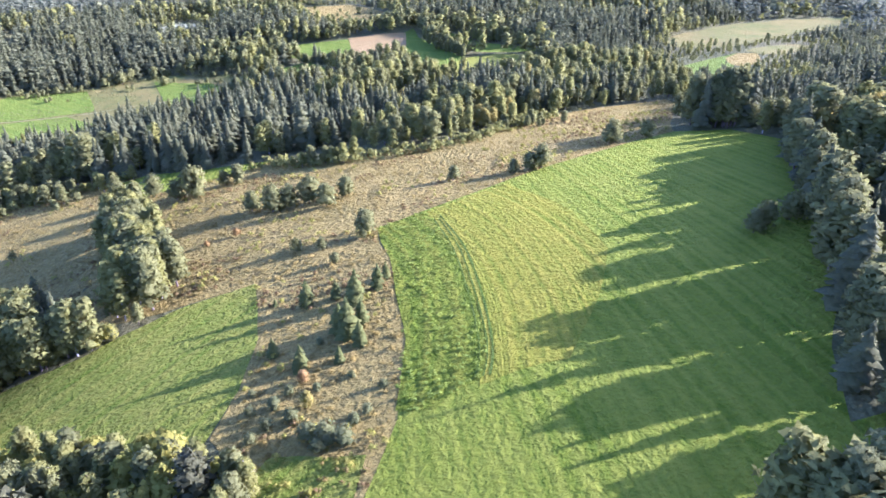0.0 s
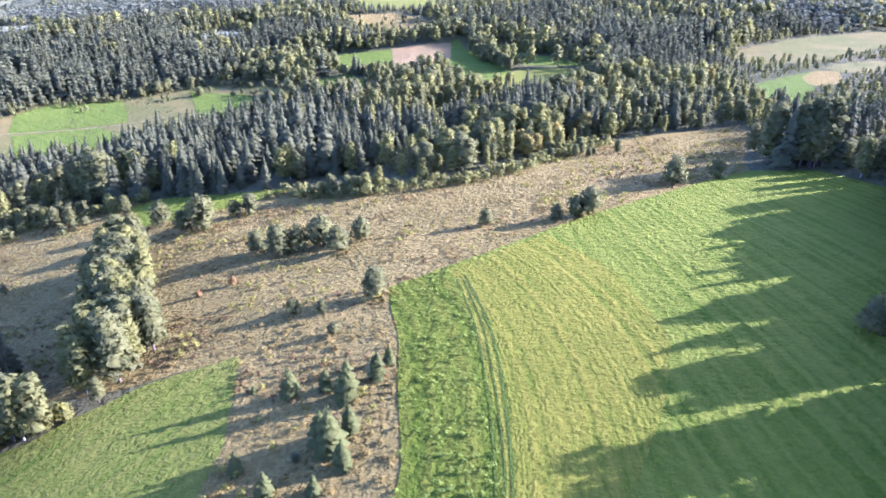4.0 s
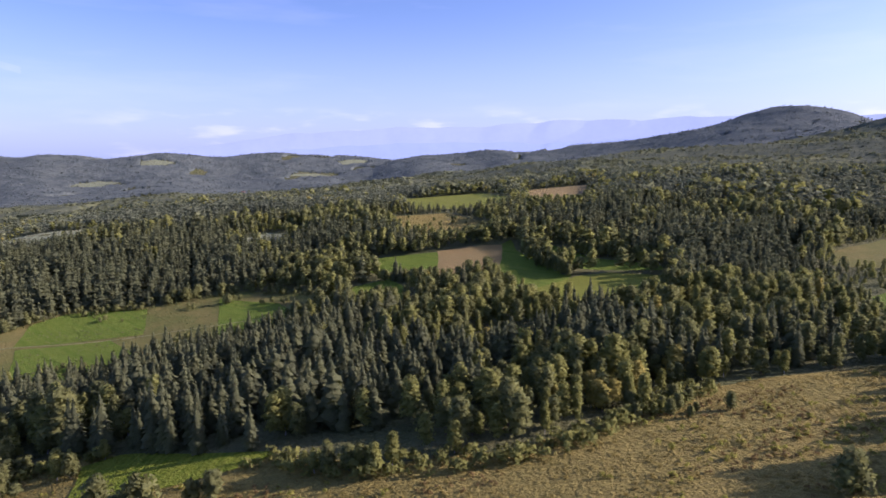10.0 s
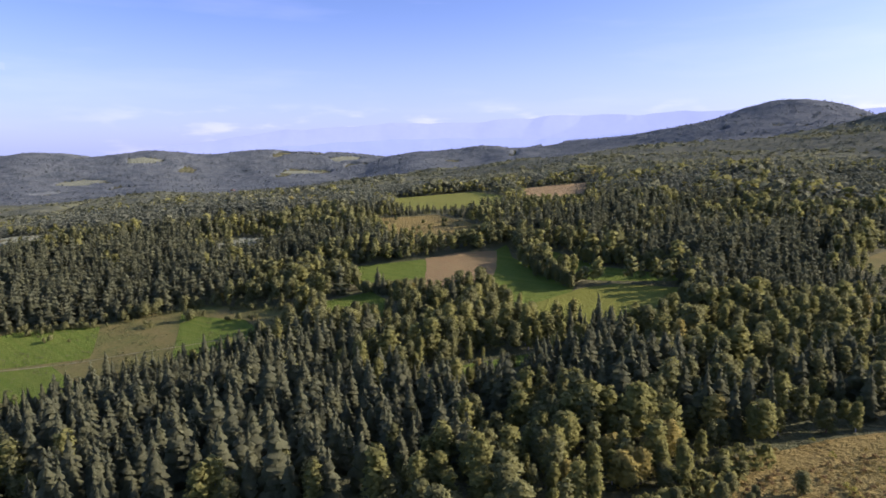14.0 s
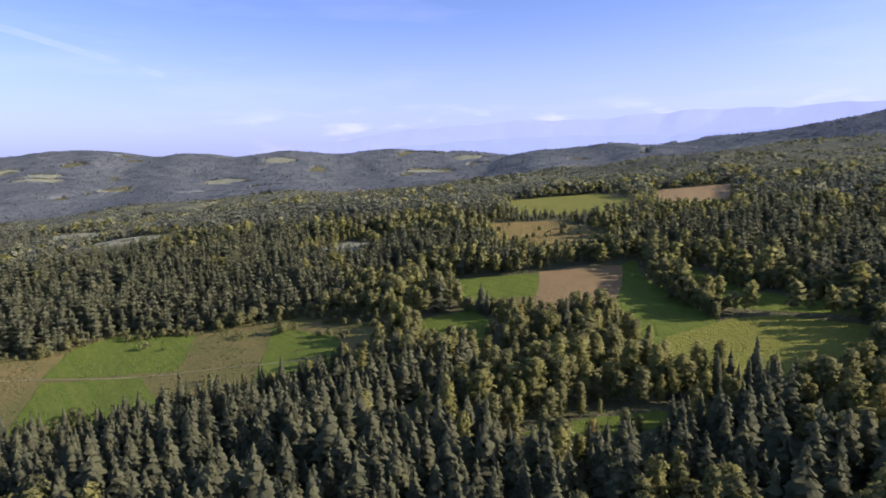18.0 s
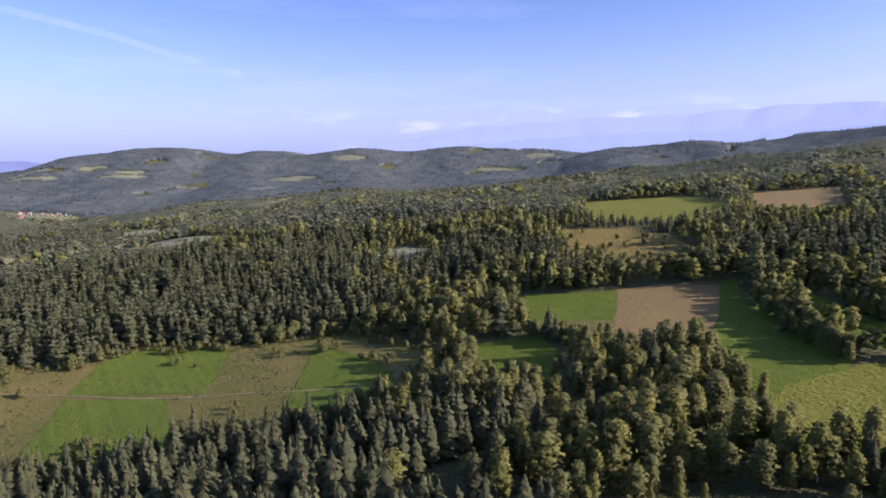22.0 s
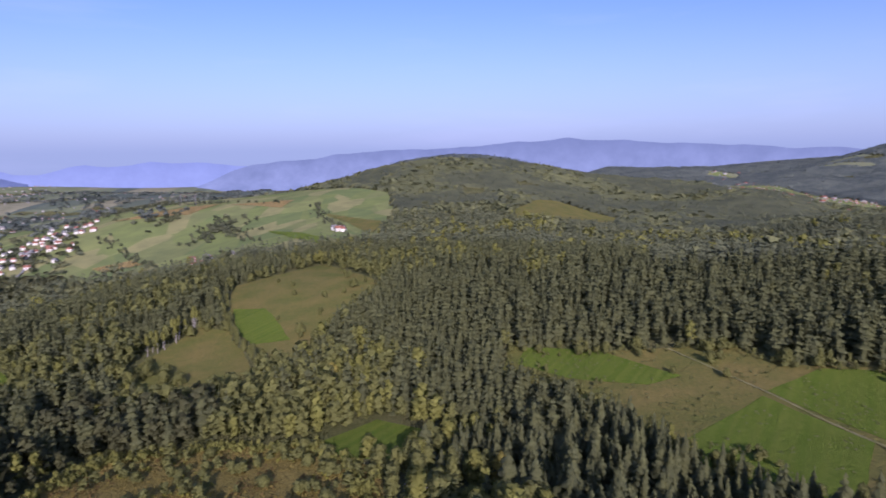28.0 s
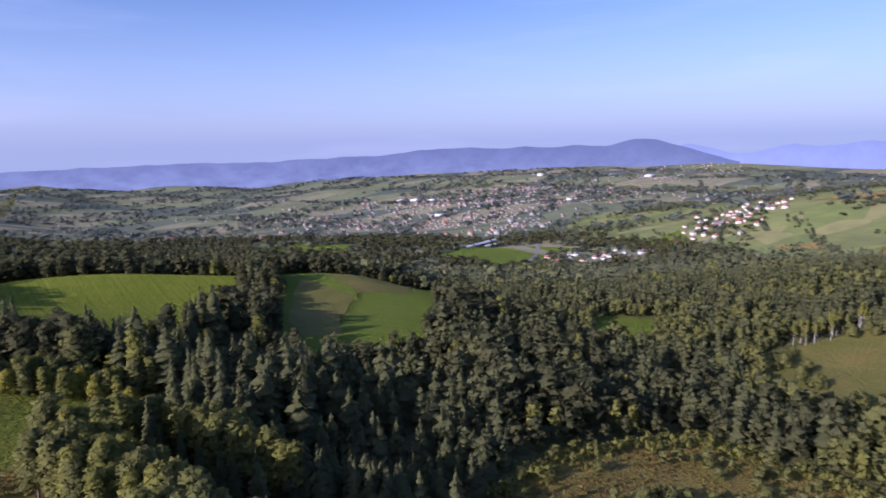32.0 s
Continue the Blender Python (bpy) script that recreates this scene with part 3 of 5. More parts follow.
def spruce_crown(levels, boughs, core=True, girth=0.2, ragged=0.45):
    """A conical crown of drooping boughs, height 1."""
    vs, fs, ns = [], [], []
    for i in range(levels):
        u = (i + 0.4 * rng.random()) / levels
        z, r = 0.05 + 0.95 * u, girth * (1 - u) ** 0.78 * (1 - 0.25 * (0.2 - u) * (u < 0.2) * 5) + 0.008
        for k in range(boughs if u < 0.75 else max(3, boughs - 2)):
            a = 2 * math.pi * (k + 0.6 * rng.random() + 0.5 * (i % 2)) / boughs
            q = r * (1 - ragged + 2 * ragged * rng.random())
            w, zz = 3.2 * q / boughs * 1.2 + 0.01, z + 0.038 * rng.standard_normal()
            ca, sa = math.cos(a), math.sin(a)
            n = len(vs)
            vs += [(0, 0, zz + 0.06), (0.6 * q * ca - w * sa, 0.6 * q * sa + w * ca, zz - 0.14 * q),
                   (q * ca, q * sa, zz - 0.30 * q), (0.6 * q * ca + w * sa, 0.6 * q * sa - w * ca, zz - 0.14 * q)]
            fs += [(n, n + 1, n + 2), (n, n + 2, n + 3)]
            side = 0.45
            ns += [(0.5 * ca, 0.5 * sa, 1.0), (ca - side * sa, sa + side * ca, 0.55), (ca, sa, 0.35), (ca + side * sa, sa - side * ca, 0.55)]
    v, f, n = np.array(vs), np.array(fs), unit(np.array(ns) + 0.15 * rng.standard_normal((len(ns), 3)))
    if core:
        a = np.arange(5) * 2 * math.pi / 5
        ring = np.stack([np.cos(a), np.sin(a), 0 * a], -1)
        cv = np.concatenate([ring * girth * 0.5 + (0, 0, 0.06), [[0, 0, 0.93]]])
        v, f, n = join([(v, f, n), (cv, np.array([(i, (i + 1) % 5, 5) for i in range(5)]), np.concatenate([unit(ring + (0, 0, 0.3)), [[0, 0, 1.0]]]))])
    return faced(v, f, n)


def leafy_crown(lobes, sprays, size, width=0.2, low=0.15, core=True):
    """A lobed crown of leaf sprays round several boughs, height 1."""
    c, rad = [], []
    for i in range(lobes):
        u = (i + 0.5) / lobes
        a, off = i * 2.4 + rng.random(), width * 0.6 * (1 - 0.7 * u) * (0.5 + 0.5 * rng.random())
        c.append((off * math.cos(a), off * math.sin(a), low + (1 - low) * (0.16 + 0.72 * u)))
        rad.append(width * (0.74 - 0.4 * abs(u - 0.4)) * (0.75 + 0.45 * rng.random()))
    c, rad = np.array(c), np.array(rad)
    pick = rng.integers(0, lobes, sprays)
    d = unit(rng.standard_normal((sprays, 3)))
    d[:, 2] = np.where(d[:, 2] < -0.35, -d[:, 2], d[:, 2])
    p = c[pick] + d * (rad[pick] * (0.80 + 0.36 * rng.random(sprays)))[:, None] * [1, 1, 1.2]
    face = unit(d + 0.8 * rng.standard_normal((sprays, 3)))
    t = unit(np.cross(face, rng.standard_normal((sprays, 3))))
    b = np.cross(face, t)
    s = (1.25 * size * (0.55 + 0.9 * rng.random(sprays)))[:, None]
    v = np.stack([p - t * s - b * s * 0.5, p + t * s - b * s * 0.45, p + b * s], 1).reshape(-1, 3)
    f = np.arange(sprays * 3).reshape(-1, 3)
    whole = p - (0, 0, low + 0.42 * (1 - low))
    n = np.repeat(unit(d * 0.8 + unit(whole * [1, 1, 0.5]) * 0.5 + face * 0.3), 3, 0)
    parts = [(v, f, n)]
    if core:
        o = np.array([(1, 0, 0), (0, 1, 0), (-1, 0, 0), (0, -1, 0), (0, 0, 1.15), (0, 0, -1.0)], float)
        of = np.array([(0, 1, 4), (1, 2, 4), (2, 3, 4), (3, 0, 4), (1, 0, 5), (2, 1, 5), (3, 2, 5), (0, 3, 5)])
        parts += [(ci + o * ri * 0.75, of, unit(o)) for ci, ri in zip(c, rad)]
    return faced(*join(parts))


def trunk_mesh(limbs, thick=0.014, top=0.9):
    """A tapered trunk with a slight lean and rising limbs, height 1."""
    parts = []

    def rod(p, q, r0, r1, sides=6):
        p, q = np.array(p), np.array(q)
        d = (q - p) / np.linalg.norm(q - p)
        u = np.cross(d, (0.3, 0.9, 0.2))
        u /= np.linalg.norm(u)
        w = np.cross(d, u)
        a = np.arange(sides) * 2 * math.pi / sides
        ring = np.cos(a)[:, None] * u + np.sin(a)[:, None] * w
        v = np.concatenate([p + ring * r0, q + ring * r1])
        f = []
        for i in range(sides):
            j = (i + 1) % sides
            f += [(i, j, sides + j), (i, sides + j, sides + i)]
        parts.append((v, np.array(f)))

    x, y, z = 0.0, 0.0, -0.03
    axis = [(x, y, z)]
    for i in range(4):
        nx, ny, nz = x + 0.012 * rng.standard_normal(), y + 0.012 * rng.standard_normal(), -0.03 + (top + 0.03) * (i + 1) / 4
        rod((x, y, z), (nx, ny, nz), thick * (1 - 0.22 * i), thick * (1 - 0.22 * (i + 1)) + 0.0015)
        x, y, z = nx, ny, nz
        axis.append((x, y, z))
    for i in range(limbs):
        a, h = rng.random() * 6.28, top * (0.28 + 0.5 * rng.random())
        px, py = (np.interp(h, [p[2] for p in axis], [p[k] for p in axis]) for k in (0, 1))
        rod((px, py, h), (px + 0.12 * math.cos(a), py + 0.12 * math.sin(a), h + 0.12), thick * 0.4, thick * 0.12, 4)
    return join(parts)


def meshes(name, makers, materials):
    out = []
    for make in makers:
        me = tri_mesh(name, *make)
        me.materials.append(materials)
        out.append(me)
    return out


# crowns and trunks for trees that stand alone, a few of each kind
KINDS = {
    "spruce_tree": (meshes("spruce_crown", [spruce_crown(20, 11) for _ in range(4)], M_spruce), meshes("spruce_trunk", [trunk_mesh(0) for _ in range(2)], M_bark),
                    "dark green spruce with drooping boughs", "spruce"),
    "birch_tree": (meshes("birch_crown", [leafy_crown(14, 760, 0.022, 0.145, -0.02) for _ in range(4)], M_birch), meshes("birch_trunk", [trunk_mesh(5, 0.012) for _ in range(2)], M_white_bark),
                   "slender birch with pale trunk and light green leaves", "birch"),
    "edge_birch": (meshes("edge_birch_crown", [leafy_crown(7, 300, 0.026, 0.12, 0.5) for _ in range(3)], M_birch), meshes("edge_birch_trunk", [trunk_mesh(3, 0.017) for _ in range(2)], M_white_bark),
                   "tall birch with a bare pale trunk and high crown", "birch"),
    "alder_tree": (meshes("alder_crown", [leafy_crown(14, 760, 0.026, 0.18, 0.0) for _ in range(4)], M_alder), meshes("alder_trunk", [trunk_mesh(5, 0.016) for _ in range(2)], M_bark),
                   "full green broadleaf tree with an uneven crown", "tree"),
    "pine_tree": (meshes("pine_crown", [leafy_crown(10, 600, 0.027, 0.19, -0.02) for _ in range(4)], M_pine), meshes("pine_trunk", [trunk_mesh(6, 0.014) for _ in range(2)], M_bark),
                  "tall pine with a high tufted crown", "pine"),
    "yellow_tree": (meshes("yellow_crown", [leafy_crown(12, 700, 0.028, 0.23, 0.06) for _ in range(3)], M_yellow), meshes("yellow_trunk", [trunk_mesh(5, 0.016) for _ in range(2)], M_bark),
                    "broadleaf tree turning yellow in early autumn", "tree"),
    "bush": (meshes("bush_crown", [leafy_crown(8, 420, 0.05, 0.4, 0.0) for _ in range(4)], M_alder), meshes("bush_stem", [trunk_mesh(6, 0.02, 0.6) for _ in range(2)], M_bark),
             "round green bush on the dry heath", "bush"),
    "willow_bush": (meshes("willow_crown", [leafy_crown(9, 480, 0.05, 0.46, 0.0) for _ in range(3)], M_willow), meshes("willow_stem", [trunk_mesh(6, 0.02, 0.6) for _ in range(2)], M_bark),
                    "grey-green spreading willow bush", "bush"),
    "young_spruce": (meshes("young_spruce_crown", [spruce_crown(15, 9, True, 0.27, 0.6) for _ in range(4)], M_young), meshes("young_spruce_trunk", [trunk_mesh(0) for _ in range(2)], M_bark),
                     "young bushy spruce on the dry heath", "spruce"),
    "yellow_bush": (meshes("yellow_bush_crown", [leafy_crown(7, 380, 0.055, 0.4, 0.0) for _ in range(2)], M_yellow), meshes("yellow_stem", [trunk_mesh(5, 0.02, 0.6)], M_bark),
                    "yellowing shrub on the dry heath", "bush"),
    "bramble": (meshes("bramble_crown", [leafy_crown(9, 420, 0.06, 0.7, 0.0) for _ in range(3)], M_bramble), meshes("bramble_stem", [trunk_mesh(6, 0.02, 0.5)], M_bark),
                "low dark bramble thicket on the heath", "bramble"),
    "rust_bush": (meshes("rust_crown", [leafy_crown(7, 380, 0.055, 0.45, 0.0) for _ in range(2)], M_rust), meshes("rust_stem", [trunk_mesh(5, 0.02, 0.6)], M_bark),
                  "rust-red autumn shrub on the heath", "bush"),
}
TREES = []


def tree(kind, x, y, h, wide=1.0, group=""):
    crowns, trunks, label, category = KINDS[kind]
    ob = new(kind)
    ob.empty_display_size = 0.5
    ob.location = (x * PLAN, y * PLAN, float(ground_z(x, y)[0]) * PLAN)
    ob.rotation_euler = (0, 0, rng.random() * 6.28)
    ob.scale = (h * wide * PLAN, h * wide * PLAN, h * PLAN)
    for name, me in (("trunk", trunks[rng.integers(len(trunks))]), ("crown", crowns[rng.integers(len(crowns))])):
        child = new(name, me)
        child.parent = ob
    tagged(ob, label, category, group or category + " trees")
    TREES.append((x, y))
    return ob


def inside(plan, x, y):
    hit = np.zeros(len(x), bool)
    for (x0, y0), (x1, y1) in zip(plan, np.roll(plan, -1, 0)):
        cross = (y0 > y) != (y1 > y)
        hit ^= cross & (x < (x1 - x0) * (y - y0) / (y1 - y0 + 1e-12) + x0)
    return hit


def edge_gap(plan, x, y):
    best = np.full(len(x), 1e9)
    for (x0, y0), (x1, y1) in zip(plan, np.roll(plan, -1, 0)):
        dx, dy = x1 - x0, y1 - y0
        t = np.clip(((x - x0) * dx + (y - y0) * dy) / (dx * dx + dy * dy + 1e-9), 0, 1)
        best = np.minimum(best, np.hypot(x - x0 - t * dx, y - y0 - t * dy))
    return best


def smooth_noise(x, y, scale, seed):
    """Even, tileless value noise over the plan, 0 to 1."""
    r = np.random.default_rng(seed)
    tab = r.random((64, 64))
    u, v = x / scale, y / scale
    i, j = np.floor(u).astype(int), np.floor(v).astype(int)
    a, b = u - i, v - j
    a, b = a * a * (3 - 2 * a), b * b * (3 - 2 * b)
    g = lambda p, q: tab[p % 64, q % 64]
    return (g(i, j) * (1 - a) + g(i + 1, j) * a) * (1 - b) + (g(i, j + 1) * (1 - a) + g(i + 1, j + 1) * a) * b


# the birch row, the pine clump, heath trees and bushes
SPRUCES = [(-29.9, 120.2, 6.3), (-18.8, 117.8, 7.7), (-23.5, 121, 4.5), (-18.4, 104.5, 8.8), (-15.8, 101.6, 5.2), (-19, 97.1, 3.5), (-26.2, 96.7, 5.2), (-33, 102.5, 4.2),
           (-14.4, 122.5, 5.7), (-37.7, 122.8, 2), (-16.3, 109, 5.5), (-13, 127, 4), (-20.5, 107, 6.5)]
for x, y, h in SPRUCES:
    tree("young_spruce", x, y, h * 1.05, 1.1, "young spruces on the heath")
BUSHES = [(-21, 155, 5), (-32, 150, 2.2), (-39, 151, 2.6), (-27, 140, 2), (-32, 192, 4.5),
          (-37, 185, 5), (-44, 192, 6), (-50, 190, 5), (-55, 188, 6), (-63, 192, 4.5), (-94, 222, 8), (-114, 232, 6), (-101, 222, 5),
          (-80, 231, 5), (-85, 230, 4), (3, 193, 3.2), (31, 194, 5), (27, 193, 4), (22, 192, 3), (59, 218, 5.5), (72, 221, 4)]
for x, y, h in BUSHES:
    tree("bush", x, y, h * 1.4, 1.15, "bushes on the heath")
DARK = [(67, 125, 5), (70, 127, 6), (77, 130, 6), (80, 131, 5)]
for x, y, h in DARK:
    tree("bush", x, y, h, 1.2, "bushes in the meadow")
for x, y, h in [(-33, 86, 1.5), (-29, 87, 1.8), (-25, 83, 2), (-29, 82, 1.6), (-21, 78, 2.6), (-18, 77, 2.8), (-15, 76, 2.4), (-19, 75, 2), (-14, 80, 1.6), (-12, 82, 1.4),
                (-27, 90, 1.4), (-22, 90, 1.3), (-31, 79, 1.6), (-34, 91, 1.2), (-10, 88, 1.2), (-16, 92, 1.1), (-24, 104, 1.2)]:
    tree("bramble", x, y, h, 1.1, "brambles on the heath")
tree("yellow_bush", -23, 86, 3.2, 1.0, "bushes on the heath")
tree("willow_bush", -30, 72, 3.5, 1.1, "bushes on the heath")
for x, y, h in [(-25, 93, 2.2), (-62, 172, 2.4), (-70, 168, 1.8)]:
    tree("rust_bush", x, y, h, 1.2, "bushes on the heath")
for i in range(124):
    u, w = i / 123, 7.5 * rng.random()
    tree("birch_tree" if i % 3 else "alder_tree", -76 - 41 * u + 0.87 * w + rng.normal(0, 2), 133 + 71 * u + 0.5 * w + rng.normal(0, 2), 13 + 5 * rng.random(), 1.2, "birch row beside the heath")
for i in range(60):
    u, w = rng.random(), rng.random()
    tree("spruce_tree" if u > 0.4 else "pine_tree" if i % 4 else "birch_tree", -92 - 50 * u - 8 * w, 114 + 34 * u + 16 * w, 15 + 4 * rng.random(), 1.25, "pine clump below the birch row")
for i in range(12):
    u = i / 11
    tree("birch_tree" if i % 5 == 1 else "pine_tree", -80 - 24 * u + rng.normal(0, 0.8), 119 - 4 * u + rng.normal(0, 1.2), 12 + 3 * rng.random(), 1.25, "pine clump below the birch row")
for i in range(11):
    tree("birch_tree" if i % 3 else "alder_tree", -58 + 24 * rng.random(), 237 + 8 * rng.random(), 5 + 5 * rng.random(), 1.5, "birches at the forest edge")
for i in range(24):
    u = rng.random()
    tree("alder_tree" if i % 3 else "birch_tree", -140 - 60 * u + rng.normal(0, 3), 252 + 10 * u + rng.normal(0, 5), 7 + 3 * rng.random(), 1.6, "leafy grove beside the green strip")
for i in range(11):
    tree("yellow_tree" if i % 3 else "birch_tree", 14 + 24 * rng.random(), 272 + 16 * rng.random(), 8 + 3.5 * rng.random(), 1.3, "yellowing trees at the forest edge")
for i in range(14):
    tree("alder_tree", 24 + 30 * rng.random(), 262 + 18 * rng.random(), 3 + 3.5 * rng.random(), 1.7, "scrub trees at the forest edge")
for i in range(110):
    u = rng.random()
    tree(("willow_bush", "birch_tree", "alder_tree")[i % 3], -84 + 55 * u + rng.normal(0, 1.5), 82 - 16 * u + 16 * (rng.random() - 0.72), (5.5 if i % 3 == 0 else 8) + 3 * rng.random(), 0.95 if i % 3 == 0 else 1.3,
         "leafy thicket below the small meadow")
for i in range(26):
    u = i / 25
    tree("alder_tree" if i % 4 else "spruce_tree", 60 + 50 * u + rng.normal(0, 1.2), 73 + 125 * u + rng.normal(0, 1.5), min(13.5 + 4 * rng.random(), 10.5 + 40 * u), 1.35, "tall trees along the meadow")
for i in range(12):
    tree("pine_tree" if i % 3 == 0 else "alder_tree", 37 + 16 * rng.random(), 39 + 11 * rng.random(), 16.5 + 3.5 * rng.random(), 1.25, "trees at the meadow's corner")
# added trees and low shrubs, sized to cast the meadow corner's shade
for x, y, h in [(60, 66, 11), (64, 69, 11), (67, 65, 11), (70, 70, 11), (57, 59, 4.5), (60, 61, 5), (62, 57, 5), (56, 55, 4.5), (65, 60, 6)]:
    tree("alder_tree", x, y, h, 1.3 if h > 6 else 1.8, "trees at the meadow's corner")
for i in range(16):
    tree("alder_tree" if i % 3 else "spruce_tree", 91 + 20 * rng.random(), 227 + 13 * rng.random(), 18 + 5 * rng.random(), 1.15, "clump at the meadow's far corner")
for i in range(26):
    u = i / 25
    tree("bush" if i % 3 else "willow_bush", -76 - 28 * u + rng.normal(0, 0.7), 122.5 - 7 * u + rng.normal(0, 0.7), 2.6 + 2 * rng.random(), 1.1, "bushes under the pine clump")
PINES_AT = np.array(TREES)
drape("glade_1", wavy([(-48, 368), (-29, 383), (-6, 391), (7, 396), (5, 386), (-28, 366)], 1), M_green2, 0.12, 8, "narrow green glade in the forest", "glade")
FAR_FIELDS = [(-2572, 1676, 220, 70, 40), (-2265, 1858, 190, 55, 35), (-1618, 2467, 130, 70, 20), (-1936, 1908, 130, 55, 45), (-998, 2574, 160, 60, 20), (-2528, 1912, 130, 60, 40),
              (-1400, 2050, 110, 45, 20)]
# small far clearings: x, y, length, width, turn
CLEARINGS = [(-252, 626, 46, 50, 15), (-845, 877, 110, 34, 25), (-1660, 2150, 150, 110, 40), (-1085, 2060, 90, 140, 10), (-2690, 1740, 180, 90, 60),
             (-2320, 1900, 180, 60, 30), (-880, 2810, 130, 90, 30), (-300, 728, 44, 14, 10), (-478, 606, 100, 34, 30),
             (-2700, 1270, 160, 90, 20), (-1150, 930, 120, 40, 30)] + FAR_FIELDS
for i, (cx, cy, a, b, turn) in enumerate(CLEARINGS):
    c, s = math.cos(radians(turn)), math.sin(radians(turn))
    ring = [(cx + (a * math.cos(k / 7 * math.pi) * c - b * math.sin(k / 7 * math.pi) * s) / 2 * (1 + 0.2 * math.sin(k * 2.3 + i)),
             cy + (a * math.cos(k / 7 * math.pi) * s + b * math.sin(k / 7 * math.pi) * c) / 2 * (1 + 0.2 * math.sin(k * 1.7 + i))) for k in range(14)]
    drape("clearing_%d" % (i + 1), ring, M_pale, 2.5 if a > 100 else 0.2, 14, "pale green clearing on a wooded hillside", "clearing")


# ---- forest ----
def jitter_grid(x0, x1, y0, y1, step):
    xs, ys = np.meshgrid(np.arange(x0, x1, step), np.arange(y0, y1, step))
    x, y = xs.ravel() + step * 0.62 * rng.uniform(-1, 1, xs.size), ys.ravel() + step * 0.62 * rng.uniform(-1, 1, xs.size)
    return x, y


def open_gap(x, y):
    """Distance to the nearest open land; below zero inside it."""
    gap = np.full(len(x), 1e9)
    for plan in OPEN:
        lo, hi = plan.min(0) - 60, plan.max(0) + 60
        near = (x > lo[0]) & (x < hi[0]) & (y > lo[1]) & (y < hi[1])
        if near.any():
            g = edge_gap(plan, x[near], y[near])
            gap[near] = np.minimum(gap[near], np.where(inside(plan, x[near], y[near]), -g, g))
    return gap


def from_way(x, y):
    """Distance from a line along the camera's way, near which the detail is finest."""
    line = [(0, 60), (0, 200), (-20, 330), (-110, 330)]
    best = np.full(len(x), 1e9)
    for (x0, y0), (x1, y1) in zip(line, line[1:]):
        dx, dy = x1 - x0, y1 - y0
        t = np.clip(((x - x0) * dx + (y - y0) * dy) / (dx * dx + dy * dy), 0, 1)
        best = np.minimum(best, np.hypot(x - x0 - t * dx, y - y0 - t * dy))
    return best


def scatter(name, templates, x, y, h, wide, material, label, category):
    """Plants beyond counting, joined into one object."""
    if not len(x):
        return
    z, turn = ground_z(x, y), rng.random(len(x)) * 6.28
    pick = rng.integers(0, len(templates), len(x))
    parts = []
    for k, (v, f, nv) in enumerate(templates):
        m = np.flatnonzero(pick == k)
        if not len(m):
            continue
        c, s = np.cos(turn[m])[:, None], np.sin(turn[m])[:, None]
        hw = (h[m] * wide[m])[:, None]
        vx = (v[:, 0] * c - v[:, 1] * s) * hw + x[m][:, None]
        vy = (v[:, 0] * s + v[:, 1] * c) * hw + y[m][:, None]
        vz = v[:, 2] * h[m][:, None] + z[m][:, None]
        vv = PLAN * np.stack([vx, vy, vz], -1).reshape(-1, 3)
        ff = (f[None] + (np.arange(len(m)) * len(v))[:, None, None]).reshape(-1, 3)
        nn = np.stack([nv[:, 0] * c - nv[:, 1] * s, nv[:, 0] * s + nv[:, 1] * c, np.broadcast_to(nv[:, 2], vx.shape)], -1).reshape(-1, 3)
        parts.append((vv, ff, nn))
    ob = new(name, tri_mesh(name, *join(parts)))
    ob.data.materials.append(material)
    return tagged(ob, label, category, kind="stuff")


def seen_side(x, y):
    """Ground that comes into the camera's view, by the view's edges at start and end."""
    return ((x < 0.74 * y + 40) & (y > 10)) | (x < -45 + 0.14 * (278 - y))


SPRUCE = {"near": [spruce_crown(17, 8, True, 0.185) for _ in range(6)], "mid": [spruce_crown(7, 5) for _ in range(5)], "far": [spruce_crown(4, 4, False, 0.21) for _ in range(4)]}
LEAFY = {"near": [leafy_crown(12, 400, 0.0235, 0.165, 0.06) for _ in range(6)], "mid": [leafy_crown(7, 64, 0.058, 0.165, 0.08) for _ in range(5)], "far": [leafy_crown(3, 16, 0.12, 0.22, 0.1) for _ in range(4)]}
TINY_LEAFY = [leafy_crown(1, 8, 0.2, 0.3, 0.0) for _ in range(5)]
TINY_SPRUCE = [spruce_crown(3, 4, False, 0.21) for _ in range(4)]

x, y = jitter_grid(-1120, 420, -420, 1100, 5.9)
gap = open_gap(x, y)
keep = (gap > 1.2) & seen_side(x, y) & ((x > -890) | (y > 130)) & ~((x > -82) & (x < -30) & (y > 238) & (y < 264))
x, y, gap = x[keep], y[keep], gap[keep]
d = from_way(x, y)
thin = rng.random(len(x)) < np.clip(1.3 - d / 1100, 0.45, 1)
lone = np.min(np.hypot(x[:, None] - PINES_AT[None, :, 0], y[:, None] - PINES_AT[None, :, 1]), 1) > 3.5
thin &= lone & (0.5 * smooth_noise(x, y, 23, 8) + 0.5 * smooth_noise(x, y, 11, 18) < np.where((x < -40) & (x > -260) & (y < 110) & (y > 5), 0.55, 0.76))
x, y, gap, d = x[thin], y[thin], gap[thin], d[thin]
blend = smooth_noise(x, y, 55, 3) * 0.6 + smooth_noise(x, y, 17, 4) * 0.4
